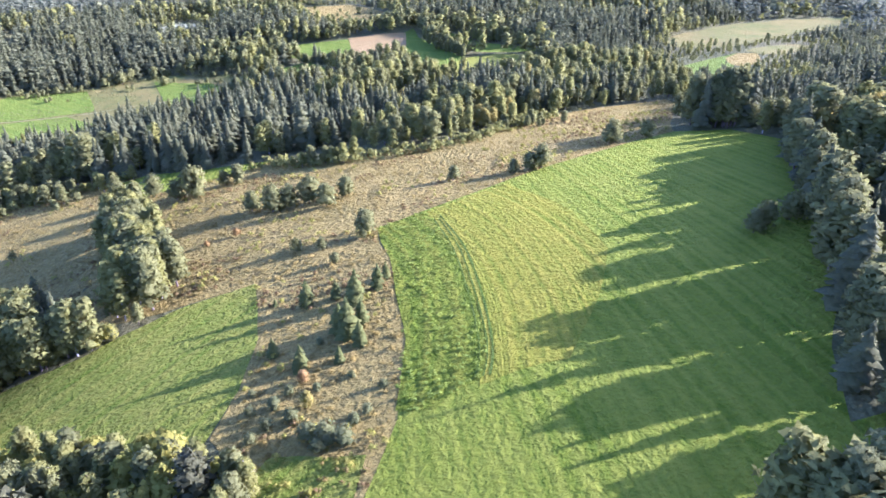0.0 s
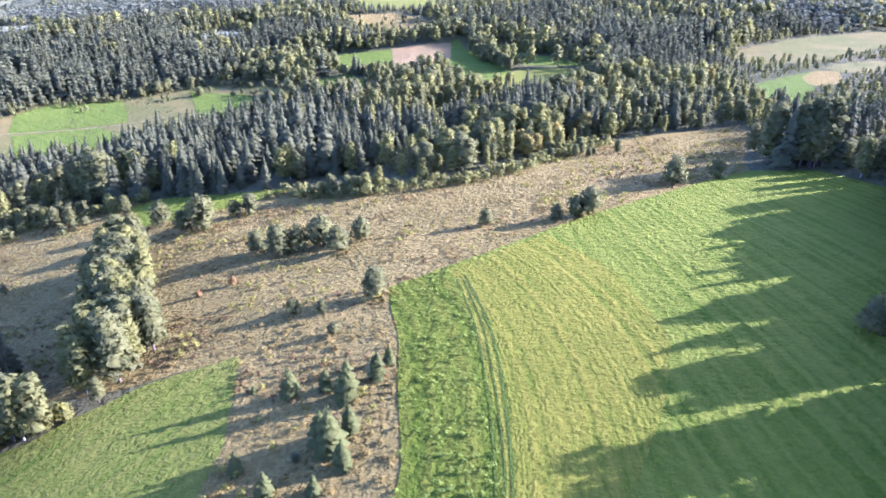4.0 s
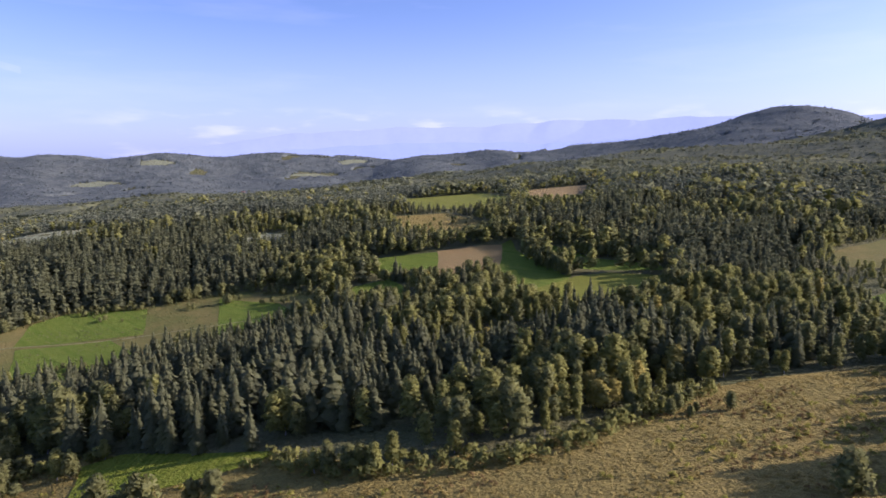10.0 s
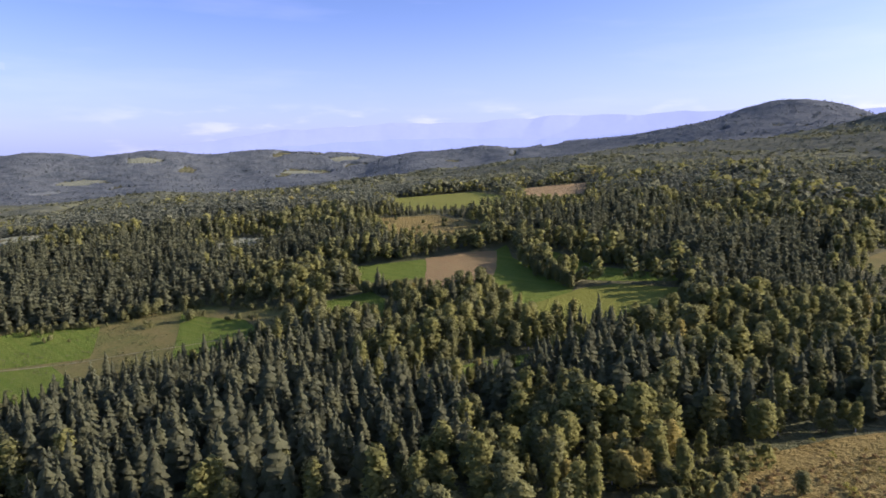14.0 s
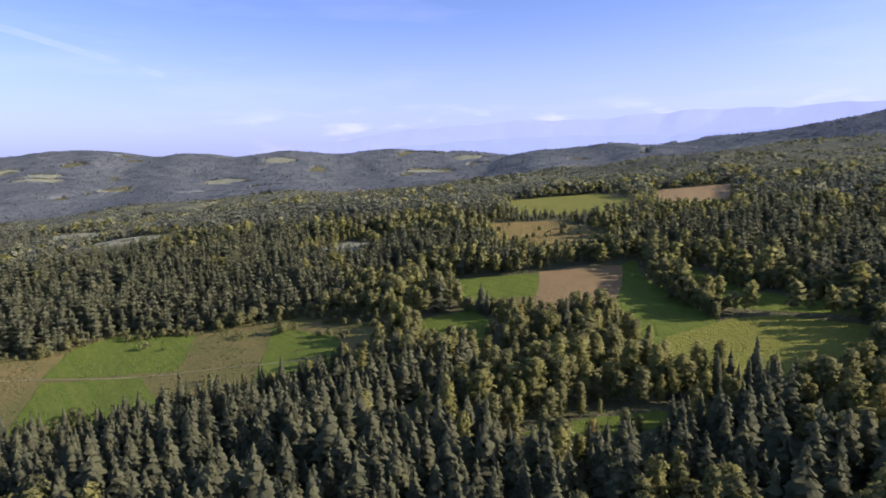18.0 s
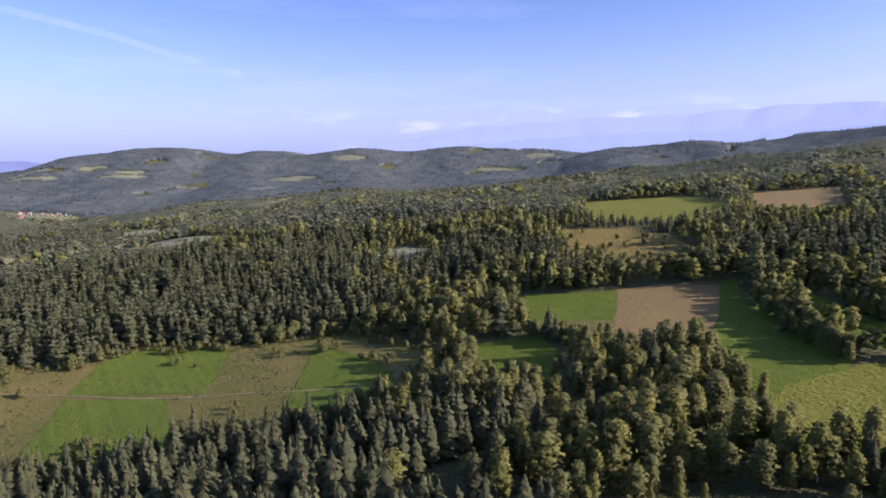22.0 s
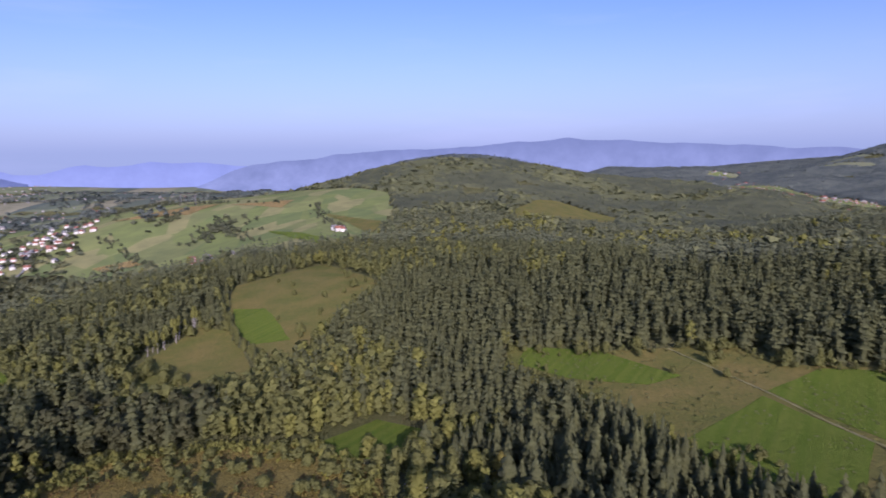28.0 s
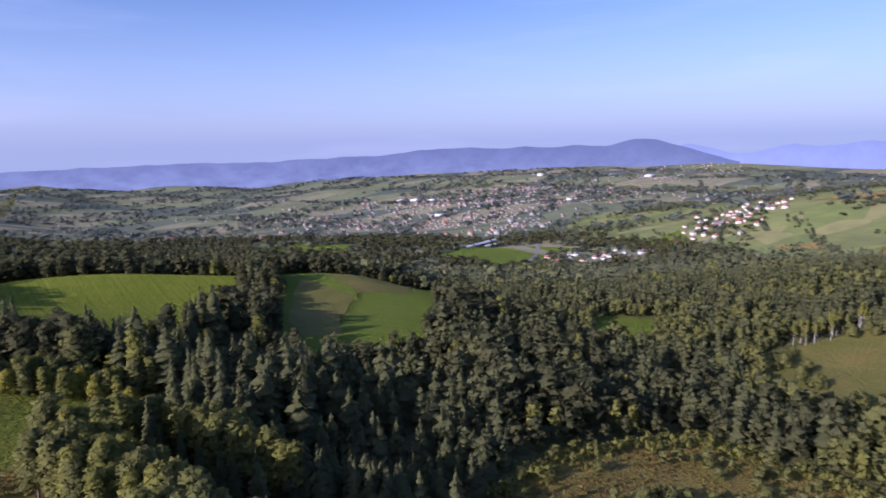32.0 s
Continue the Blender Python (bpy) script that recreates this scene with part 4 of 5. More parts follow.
PATCHES = [(-35, 475, 50), (-15, 415, 28), (0, 308, 22), (-12, 278, 25), (50, 366, 20), (85, 388, 20), (115, 418, 30), (-222, 423, 30), (-198, 470, 25), (-120, 456, 30), (-120, 200, 30), (-60, 265, 25),
           (-290, 195, 30), (-330, 215, 45), (20, 530, 40), (150, 390, 60), (-160, 510, 35), (-50, 60, 40), (-180, 270, 30), (190, 530, 50), (10, 720, 50)]
leaf_bias = np.zeros(len(x))
for px, py, pr in PATCHES:
    leaf_bias += 0.4 * np.exp(-((x - px) ** 2 + (y - py) ** 2) / pr**2)
for px, py, pr in [(-95, 300, 45), (-150, 120, 40), (-175, 90, 35), (-150, 120, 30), (-110, 110, 25), (-110, 110, 25), (-150, 345, 60), (20, 405, 22), (15, 343, 25), (100, 490, 45), (135, 518, 45), (-55, 312, 30), (-260, 330, 60), (-420, 400, 160), (-300, 500, 80)]:  # pure spruce stands
    leaf_bias -= 0.3 * np.exp(-((x - px) ** 2 + (y - py) ** 2) / pr**2)
front = np.exp(-(((x + 140) / 75) ** 2) - ((y - 280) / 45) ** 2)  # a wall of tall spruces behind the green strip
leafy = blend + leaf_bias + 0.7 * (1 - 1.4 * front) * np.exp(-gap / 7) > np.where((y < 110) & (x > -330), 0.53, np.where(x < -300, 0.68, 0.6)) + 0.09 * rng.standard_normal(len(x))
tint = rng.random(len(x))
h = np.where(leafy, 9 + 10 * rng.random(len(x)), 12.5 + 8 * rng.random(len(x))) * (1 - 0.35 * (1 - front) * np.exp(-gap / 5)) * (1 + 0.25 * front)
for px, py, pr, low in [(140, 247, 34, 0.5), (178, 256, 30, 0.4), (170, 340, 70, 0.5), (235, 470, 60, 0.65), (190, 410, 50, 0.6), (-300, 315, 50, 0.25), (-16, 362, 16, 0.4), (-40, 358, 16, 0.3), (160, 470, 40, 0.5), (300, 540, 60, 0.5), (-195, 8, 40, 0.25), (-60, 10, 50, 0.2), (-95, 712, 40, 0.4), (5, 722, 40, 0.4), (-455, 575, 40, 0.3), (-195, 352, 30, 0.2)]:  # stands lowered so fields show from the camera; first two let sun in
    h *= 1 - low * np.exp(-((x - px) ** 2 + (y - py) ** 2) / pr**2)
sw = (x < -40) & (x > -260) & (y < 110) & (y > -80)
h = np.where(sw, h * 1.3, h)
wider = np.where(sw, 1.12, 1.0)
h = np.where((y < -222) & (y > -300), h * 1.4, h)  # tall belt below the terrace meadow
east = (x > 40) & (y < 235)
h = np.where(east, h * 0.9, h)
h = np.where((x > 105) & (x < 210) & (y > 130) & (y < 215), h * 1.35, h)
wider = np.where(east, 1.25, wider)
h *= 0.66 + 0.32 * smooth_noise(x, y, 34, 27) + 0.22 * rng.random(len(x))
h = np.where((d > 330) & (y > 380), h * np.clip(0.5 + gap / 55, 0, 1), h)
west = (x < -300) & (x > -800) & (y < 420) & (y > -200)
near, mid = d < 170, (d >= 170) & ((d < 420) | west)
far = (d >= 420) & ~west
# the front ranks of the forest stand singly
single = near & (gap < 16) & (d < 150)
order = np.flatnonzero(single)
singles = order[rng.permutation(len(order))]
n_s = n_l = 0
alone = np.zeros(len(x), bool)
for i in singles:
    if leafy[i] and n_l < 185:
        tree("yellow_tree" if tint[i] > 0.985 else ("birch_tree" if tint[i] < 0.6 else "alder_tree"), x[i], y[i], h[i], 0.95 + 0.65 * rng.random(), "front rank of the forest")
        n_l += 1
    elif not leafy[i] and n_s < 280:
        tree("spruce_tree", x[i], y[i], h[i], 0.95, "front rank of the forest")
        n_s += 1
    else:
        continue
    alone[i] = True
for name, zone in (("near", near & ~alone), ("mid", mid), ("far", far)):
    m = zone & ~leafy
    scatter("spruce_forest", SPRUCE[name], x[m], y[m], h[m], wider[m] * (1.0 + 0.42 * rng.random(m.sum())), M_hazed_spruce if name == "far" else M_spruce, "dense dark spruce forest", "forest")
    for material, lo, hi, label in ((M_birch, 0, 0.42, "light green birch trees in the forest"), (M_alder, 0.42, 0.995, "green broadleaf trees in the forest"), (M_yellow, 0.995, 2, "yellowing broadleaf trees in the forest")):
        kind = np.where((y < 110) | ((x < -120) & (y < 200)), tint * 0.61 + 0.38, tint)
        m = zone & leafy & (kind >= lo) & (kind < hi)
        if lo == 0.42 and name != "far":  # broadleaf slope towards the town, shade put into its leaf colour
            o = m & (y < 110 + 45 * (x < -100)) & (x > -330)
            scatter("shade_dark_forest", LEAFY[name], x[o], y[o], h[o], 1.2 + 0.5 * rng.random(o.sum()), M_shade_leaf, "broadleaf trees on the slope, leaf colour darkened for shade", "forest")
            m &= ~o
        scatter("broadleaf_forest", LEAFY[name], x[m], y[m], h[m], wider[m] * (0.95 + 0.75 * rng.random(m.sum())), M_hazed_leaf if name == "far" and lo == 0.42 else material, label, "forest")

# ---- plain, town and villages ----
def patchwork(name, colours, size, strip=2.2):
    """Strip fields, hedges and meadows of a far plain."""
    m, nt, b = mat(name)
    pos = nt.nodes.new("ShaderNodeNewGeometry").outputs["Position"]
    mp = nt.nodes.new("ShaderNodeMapping")
    mp.inputs["Rotation"].default_value = (0, 0, 0.6)
    mp.inputs["Scale"].default_value = (1, strip, 0)
    nt.links.new(pos, mp.inputs["Vector"])
    v = nt.nodes.new("ShaderNodeTexVoronoi")
    v.inputs["Scale"].default_value = 1.0 / size
    nt.links.new(mp.outputs[0], v.inputs["Vector"])
    ramp = nt.nodes.new("ShaderNodeValToRGB")
    ramp.color_ramp.interpolation = "CONSTANT"
    while len(ramp.color_ramp.elements) < len(colours):
        ramp.color_ramp.elements.new(0.5)
    for i, (e, c) in enumerate(zip(ramp.color_ramp.elements, colours)):
        e.position, e.color = i / len(colours), (*c, 1)
    sep = nt.nodes.new("ShaderNodeSeparateColor")
    nt.links.new(v.outputs["Color"], sep.inputs[0])
    nt.links.new(sep.outputs[0], ramp.inputs["Fac"])
    f = nt.nodes.new("ShaderNodeMath")
    f.operation = "MULTIPLY"
    f.inputs[1].default_value = 0.45
    nt.links.new(noise_at(nt, 0.02, 4, 0.6, pos), f.inputs[0])
    nt.links.new(mixed(nt, f.outputs[0], ramp.outputs["Color"], (0.09, 0.11, 0.06)), b.inputs["Base Color"])
    b.inputs["Roughness"].default_value, b.inputs["Specular IOR Level"].default_value = 1.0, 0.0
    return m


# field colours of the plain lean blue-grey, with haze mixed in
M_plain = patchwork("hazed_plain_fields", [(0.18, 0.205, 0.13), (0.13, 0.155, 0.12), (0.28, 0.265, 0.175), (0.20, 0.225, 0.13), (0.11, 0.135, 0.12), (0.27, 0.255, 0.165)], 400, 3.4)
M_hill = patchwork("hill_fields", [(0.20, 0.24, 0.08), (0.24, 0.27, 0.095), (0.175, 0.22, 0.08), (0.29, 0.28, 0.12), (0.21, 0.235, 0.09)], 110)
drape("farmland_1", wavy([(-800, 118), (-890, 158), (-1030, 150), (-1400, 80), (-1750, -250), (-1650, -700), (-1150, -900), (-900, -720), (-960, -420), (-905, -280), (-800, -110), (-765, -50), (-775, 60)], 8, 40), M_hill, 1.0, 30, "open green hill with strip fields and scattered houses")
drape("farmland_2", wavy([(-560, -330), (-905, -400), (-880, -720), (-1150, -930), (-1680, -720), (-1790, -240), (-3500, -900), (-3300, -1500), (-2400, -2700), (-1000, -3500), (1000, -3500), (1000, -700), (-250, -480)], 10, 120), M_plain, 1.2, 60, "wide valley plain of fields with haze in its colours")


# wooded hills beyond: a closed canopy with single crowns standing out of it
def wooded(x, y):
    box = ((x > -890) | ((x > -1110) & (y > 130))) & (x < 410) & (y > -410) & (y < 1090)
    plain = (x < -650) & (y < 0.35 * (x + 650) + 40)
    village = np.hypot((x + 1950) / 420, (y - 1180) / 170) < 1
    glades = (smooth_noise(x, y, 130, 9) > 0.88) | (smooth_noise(x, y, 70, 19) > 0.93)
    return ~box & (open_gap(x, y) > 4) & (np.hypot(x + 20, y - 250) < 3420) & (x < 0.80 * y + 260) & ~plain & ~village & (y > -330) & ~glades


cell = 10.5
ax, ay = np.arange(-3400, 2300, cell), np.arange(-330, 3400, cell)
AX, AY = np.meshgrid(ax, ay)
jx, jy = AX.ravel() + cell * 0.35 * rng.uniform(-1, 1, AX.size), AY.ravel() + cell * 0.35 * rng.uniform(-1, 1, AX.size)
ok = wooded(jx, jy)
rise = 3 + 3 * rng.random(jx.size) + 5 * smooth_noise(jx, jy, 45, 25)
place = np.stack([jx, jy, ground_z(jx, jy) + np.where(ok, rise, 0)], -1) * PLAN
idx = np.arange(AX.size).reshape(AX.shape)
quads = np.stack([idx[:-1, :-1], idx[:-1, 1:], idx[1:, 1:], idx[1:, :-1]], -1).reshape(-1, 4)
quads = quads[ok[quads].sum(1) >= 2]
mixed_wood = smooth_noise(jx, jy, 120, 11)[quads[:, 0]] * 0.7 + 0.3 * rng.random(len(quads)) > 0.55
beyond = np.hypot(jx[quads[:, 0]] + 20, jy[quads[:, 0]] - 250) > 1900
for material, part_of, label in ((M_hazed_spruce, ~mixed_wood & ~beyond, "distant dark spruce canopy on the hills"), (M_hazed_leaf, mixed_wood & ~beyond, "distant green broadleaf canopy on the hills"),
                                 (M_haze_blue, beyond, "wooded skyline hills with haze in their blue tint")):
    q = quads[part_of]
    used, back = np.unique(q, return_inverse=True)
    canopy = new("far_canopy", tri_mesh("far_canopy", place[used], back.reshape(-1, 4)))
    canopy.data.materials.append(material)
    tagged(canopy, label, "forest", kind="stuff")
x, y = jitter_grid(-3300, 2200, -330, 3300, 14)
keep = wooded(x, y)
d = np.hypot(x + 20, y - 250)
keep &= rng.random(len(x)) < np.clip(1.6 - d / 1500, 0.2, 1)
x, y, d = x[keep], y[keep], d[keep]
leafy = smooth_noise(x, y, 120, 11) * 0.7 + 0.3 * rng.random(len(x)) > 0.55
h = (10 + 6 * rng.random(len(x)))
m = ~leafy
m &= d < 1900
scatter("far_spruce_woods", SPRUCE["far"], x[m], y[m], h[m], 1.4 + 0.5 * rng.random(m.sum()), M_hazed_spruce, "distant dark spruce woods on the hills", "forest")
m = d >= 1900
scatter("skyline_woods", TINY_SPRUCE, x[m], y[m], h[m], 1.6 + 0.6 * rng.random(m.sum()), M_haze_blue, "skyline trees with haze in their blue tint", "forest")
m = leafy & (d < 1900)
scatter("far_broadleaf_woods", TINY_LEAFY, x[m], y[m], h[m] * 0.9, 1.5 + 0.5 * rng.random(m.sum()), M_hazed_leaf, "distant green broadleaf woods on the hills", "forest")

# ---- far ranges and settlements ----
def backdrop(name, rows, dist, depth, colour, glow, label):
    """A far mountain range: its crest by azimuth and height in degrees over the eye."""
    az = np.linspace(rows[0][0], rows[-1][0], 160)
    el = np.interp(az, [r[0] for r in rows], [r[1] for r in rows])
    el += 0.03 * np.sin(az * 1.3) + 0.02 * np.sin(az * 2.7 + 1) + 0.05 * np.sin(az * 0.9 + 2 * np.sin(az * 0.31))
    a = np.radians(az)
    vs = []
    for k, (rr, low) in enumerate(((dist - depth, True), (dist - depth * 0.35, None), (dist, False), (dist + 60, True))):
        z = 70 + dist * np.tan(np.radians(el))
        base = np.full_like(z, -160.0)
        zz = base if low else (z if low is False else base + (z - base) * 0.55)
        vs.append(np.stack([-40 + rr * np.sin(a), 220 + rr * np.cos(a), zz], -1))
    v = PLAN * np.concatenate(vs)
    n = len(az)
    f = np.array([(r * n + i, r * n + i + 1, (r + 1) * n + i + 1, (r + 1) * n + i) for r in range(3) for i in range(n - 1)])
    m, nt, b = mat(name)
    b.inputs["Roughness"].default_value = 1
    b.inputs["Specular IOR Level"].default_value = 0
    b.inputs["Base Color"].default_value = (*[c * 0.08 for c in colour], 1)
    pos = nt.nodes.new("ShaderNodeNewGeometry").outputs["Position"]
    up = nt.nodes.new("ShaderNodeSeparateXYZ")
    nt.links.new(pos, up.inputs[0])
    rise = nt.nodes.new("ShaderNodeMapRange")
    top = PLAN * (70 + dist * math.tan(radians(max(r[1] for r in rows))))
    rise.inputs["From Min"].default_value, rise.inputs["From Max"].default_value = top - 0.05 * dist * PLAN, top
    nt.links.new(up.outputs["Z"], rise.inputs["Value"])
    # haze painted into the emitted colour, paler towards the range's foot
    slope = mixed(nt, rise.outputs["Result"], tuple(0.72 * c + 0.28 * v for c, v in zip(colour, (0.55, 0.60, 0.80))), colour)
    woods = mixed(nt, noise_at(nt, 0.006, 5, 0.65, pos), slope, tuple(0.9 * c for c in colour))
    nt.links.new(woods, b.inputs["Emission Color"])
    # the range emits its tone in place of daylight through haze
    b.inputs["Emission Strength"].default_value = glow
    ob = new(name, tri_mesh(name, v, f))
    ob.data.materials.append(m)
    return tagged(ob, label, "mountains", kind="structure")


backdrop("backdrop_1", [(-36, 0.2), (-33, 0.9), (-24, 2.2), (-14, 2.8), (-6, 2.9), (0, 3.3), (4, 3.4), (8, 3.2), (12, 3.5), (20, 3.3), (30, 3.0)], 3560, 200, (0.58, 0.69, 0.94), 0.58, "mountain range with haze in its pale blue glow")
backdrop("backdrop_2", [(-30, 0.3), (-18, 1.2), (-8, 1.5), (0, 1.3), (10, 1.7), (18, 1.2), (30, 1.0)], 3480, 150, (0.53, 0.65, 0.91), 0.57, "lower ridge with haze in its pale blue glow")
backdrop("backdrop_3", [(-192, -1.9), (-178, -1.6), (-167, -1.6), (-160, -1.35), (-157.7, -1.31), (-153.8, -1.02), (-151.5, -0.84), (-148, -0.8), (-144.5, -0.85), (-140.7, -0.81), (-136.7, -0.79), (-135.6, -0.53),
                        (-134.4, -0.34), (-133.5, -0.31), (-132.5, -0.41), (-131.5, -0.7), (-130, -1.19), (-128.2, -1.74), (-126, -2.25)], 3520, 260, (0.18, 0.22, 0.37), 0.85, "mountain ridge beyond the plain with haze in its blue-grey glow")
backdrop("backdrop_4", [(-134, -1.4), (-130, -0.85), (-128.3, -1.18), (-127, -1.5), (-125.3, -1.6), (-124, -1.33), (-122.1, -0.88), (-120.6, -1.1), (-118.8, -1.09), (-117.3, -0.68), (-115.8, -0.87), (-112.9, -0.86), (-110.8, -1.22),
                        (-107, -1.5)], 3600, 80, (0.30, 0.36, 0.58), 0.9, "mountain range behind the ridge with haze in its paler glow")
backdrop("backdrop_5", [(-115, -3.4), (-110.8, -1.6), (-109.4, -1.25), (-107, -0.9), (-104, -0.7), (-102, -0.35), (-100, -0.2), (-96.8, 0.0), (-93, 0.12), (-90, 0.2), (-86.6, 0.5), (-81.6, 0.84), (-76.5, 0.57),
                        (-70, 0.28), (-64.6, -0.1), (-50, -0.4), (-40, -0.6)], 3480, 200, (0.25, 0.30, 0.44), 0.85, "wooded range with haze in its blue glow")

M_wall = bark("house_wall", (0.46, 0.44, 0.42), (0.22, 0.21, 0.20))
M_roof_red = bark("red_roof", (0.32, 0.13, 0.085), (0.22, 0.10, 0.07))
M_roof_grey = bark("grey_roof", (0.16, 0.16, 0.17), (0.24, 0.23, 0.22))
M_pane = bark("window_pane", (0.03, 0.035, 0.04), (0.05, 0.055, 0.06))


def box_mesh(name, size, at, material):
    sx, sy, sz = (s / 2 for s in size)
    v = np.array([(x * sx, y * sy, z * sz) for x in (-1, 1) for y in (-1, 1) for z in (-1, 1)]) + at
    f = np.array([(0, 1, 3, 2), (4, 6, 7, 5), (0, 4, 5, 1), (2, 3, 7, 6), (0, 2, 6, 4), (1, 5, 7, 3)])
    me = tri_mesh(name, v, f)
    me.materials.append(material)
    return me


def gable(w, l, low, high, over=0.5):
    v = np.array([(-w / 2 - over, -l / 2 - over, low), (w / 2 + over, -l / 2 - over, low), (0, -l / 2 - over, high),
                  (-w / 2 - over, l / 2 + over, low), (w / 2 + over, l / 2 + over, low), (0, l / 2 + over, high)])
    return v, np.array([(0, 1, 2), (4, 3, 5), (0, 2, 5), (0, 5, 3), (1, 4, 5), (1, 5, 2), (0, 3, 4), (0, 4, 1)])


M_plaster = bark("white_plaster", (0.72, 0.70, 0.66), (0.58, 0.56, 0.52))
HOUSES = []
for roof in (M_roof_red, M_roof_grey):
    rm = tri_mesh("roof", *gable(9, 11, 5.2, 9.2))
    rm.materials.append(roof)
    HOUSES.append((box_mesh("wall", (9, 11, 7), (0, 0, 2.0), M_plaster), rm, box_mesh("chimney", (0.7, 0.7, 2), (1.5, 1, 9), M_wall),
                   [box_mesh("window", (0.06, 1.2, 1.5), (sx * 4.52, yy, 2.6), M_pane) for sx in (-1, 1) for yy in (-3, 0, 3)]))


def house(x, y, turn, kind, size=1.0):
    wall, roof, chimney, panes = HOUSES[kind]
    ob = new("house")
    ob.location = (x * PLAN, y * PLAN, float(ground_z(x, y)[0]) * PLAN + 1.0)
    ob.rotation_euler, ob.scale = (0, 0, turn), (size, size, size)
    for name, me in [("wall", wall), ("roof", roof), ("chimney", chimney)] + [("window", p) for p in panes]:
        new(name, me).parent = ob
    tagged(ob, "pale rendered house with a %s gable roof" % ("red tiled", "grey")[kind], "house", "houses of the hillside village")


# hillside village: x, y, spread, count
for vx, vy, spread, count in [(-1200, -530, 60, 26), (-1090, -510, 50, 18), (-1000, -470, 40, 10), (-900, -110, 30, 8), (-760, -520, 45, 14), (-700, -462, 30, 9), (-850, -500, 40, 10), (-985, 60, 18, 3), (-1280, -560, 60, 10)]:
    for i in range(count):
        house(vx + rng.normal(0, spread), vy + rng.normal(0, spread * 0.6), rng.random() * 3.14, int(rng.random() < 0.45), 0.85 + 0.4 * rng.random())


def far_houses(name, spots, label):
    walls, roofs = [], {0: [], 1: []}
    for cx, cy, sx, sy, n in spots:
        for _ in range(int(n * 0.8)):
            x, y, a = cx + rng.normal(0, sx), cy + rng.normal(0, sy), rng.random() * 3.14
            s = (0.5 + 0.3 * rng.random()) * (1.8 if rng.random() < 0.08 else 1)
            z = float(ground_z(x, y)[0]) * PLAN
            c, q = math.cos(a), math.sin(a)
            R = np.array([(c, -q, 0), (q, c, 0), (0, 0, 1)]).T * s
            bv = np.array([(i * 4.5, j * 5.5, k) for i in (-1, 1) for j in (-1, 1) for k in (-2, 5.3)])
            bf = np.array([(0, 1, 3), (0, 3, 2), (4, 6, 7), (4, 7, 5), (0, 4, 5), (0, 5, 1), (2, 3, 7), (2, 7, 6)])
            at = (x * PLAN, y * PLAN, z + 1.8)
            walls.append((bv @ R + at, bf))
            gv, gf = gable(9, 11, 5.2, 8.6)
            roofs[int(rng.random() < 0.5)].append((gv @ R + at, gf))
    for me, material in ((walls, M_wall), (roofs[0], M_roof_red), (roofs[1], M_roof_grey)):
        ob = new(name, tri_mesh(name, *join(me)))
        ob.data.materials.append(material)
        tagged(ob, label, "town", kind="stuff")


far_houses("town", [(-760, -1400, 260, 130, 420), (-900, -1150, 150, 70, 300), (-1390, -1620, 150, 60, 260), (-860, -930, 90, 50, 90), (-1250, -1400, 240, 120, 240), (-1500, -1350, 140, 140, 120), (-1100, -1750, 150, 60, 120), (-560, -1700, 260, 200, 150),
                    (-2000, -1550, 300, 120, 200), (-2500, -1850, 260, 110, 160), (-1900, -2150, 300, 120, 140), (-1750, -1050, 150, 110, 80), (-380, -1150, 150, 60, 50), (-2650, -1020, 150, 90, 50)], "far town of pale houses with red and grey roofs")
far_houses("valley_village", [(-2050, 1200, 150, 50, 140), (-2400, 1180, 170, 45, 120), (-1800, 1230, 100, 45, 50), (-2700, 1230, 200, 60, 80), (-1620, 1200, 60, 40, 16), (-1420, 960, 80, 40, 40), (-1560, 1060, 90, 50, 60), (-1010, 2040, 30, 20, 6)], "far valley village of pale houses")
# hedges and copses of the plain
x, y = jitter_grid(-3300, 500, -3200, -330, 23)
g = open_gap(x, y)
dd = np.hypot(x + 80, y - 280)
keep = (g > -1e9) & (x < -45 + 0.14 * (278 - y) + 150) & (dd < 3300) & (smooth_noise(0.86 * x + 0.5 * y, 3.4 * (0.86 * y - 0.5 * x), 170, 21) * 0.65 + smooth_noise(x, y, 40, 22) * 0.35 > 0.55) & (y < 0.35 * (x + 650) + 100)
x, y, dd = x[keep], y[keep], dd[keep]
# woods between the terrace and the town
wx, wy = jitter_grid(-920, 190, -1000, -330, 13)
wd = np.hypot(wx + 80, wy - 280)
fields = [np.array(p, float) for p in ([(-522, -600), (-555, -470), (-640, -445), (-720, -490), (-830, -590), (-800, -690), (-673, -740)], [(-262, -780), (-305, -690), (-417, -670), (-480, -800), (-360, -870)], [(-700, -500), (-700, -450), (-850, -460), (-850, -560), (-790, -560)])]
k = (smooth_noise(wx, wy, 60, 51) * 0.6 + smooth_noise(wx, wy, 22, 52) * 0.4 > 0.34) & (wd < 1300) & (wx < -45 + 0.14 * (278 - wy) + 150)
for plan in fields:
    k &= ~inside(plan, wx, wy)
wx, wy = wx[k], wy[k]
scatter("valley_woods", LEAFY["far"], wx, wy, 9 + 6 * rng.random(len(wx)), 1.5 + 0.5 * rng.random(len(wx)), M_shade_leaf, "dark broadleaf woods below the terrace", "trees")
for k, material in ((dd < 1350, M_hazed_spruce), (dd >= 1350, M_haze_blue)):
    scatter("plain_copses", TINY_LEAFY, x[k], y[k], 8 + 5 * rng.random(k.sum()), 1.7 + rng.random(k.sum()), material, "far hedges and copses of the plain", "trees")

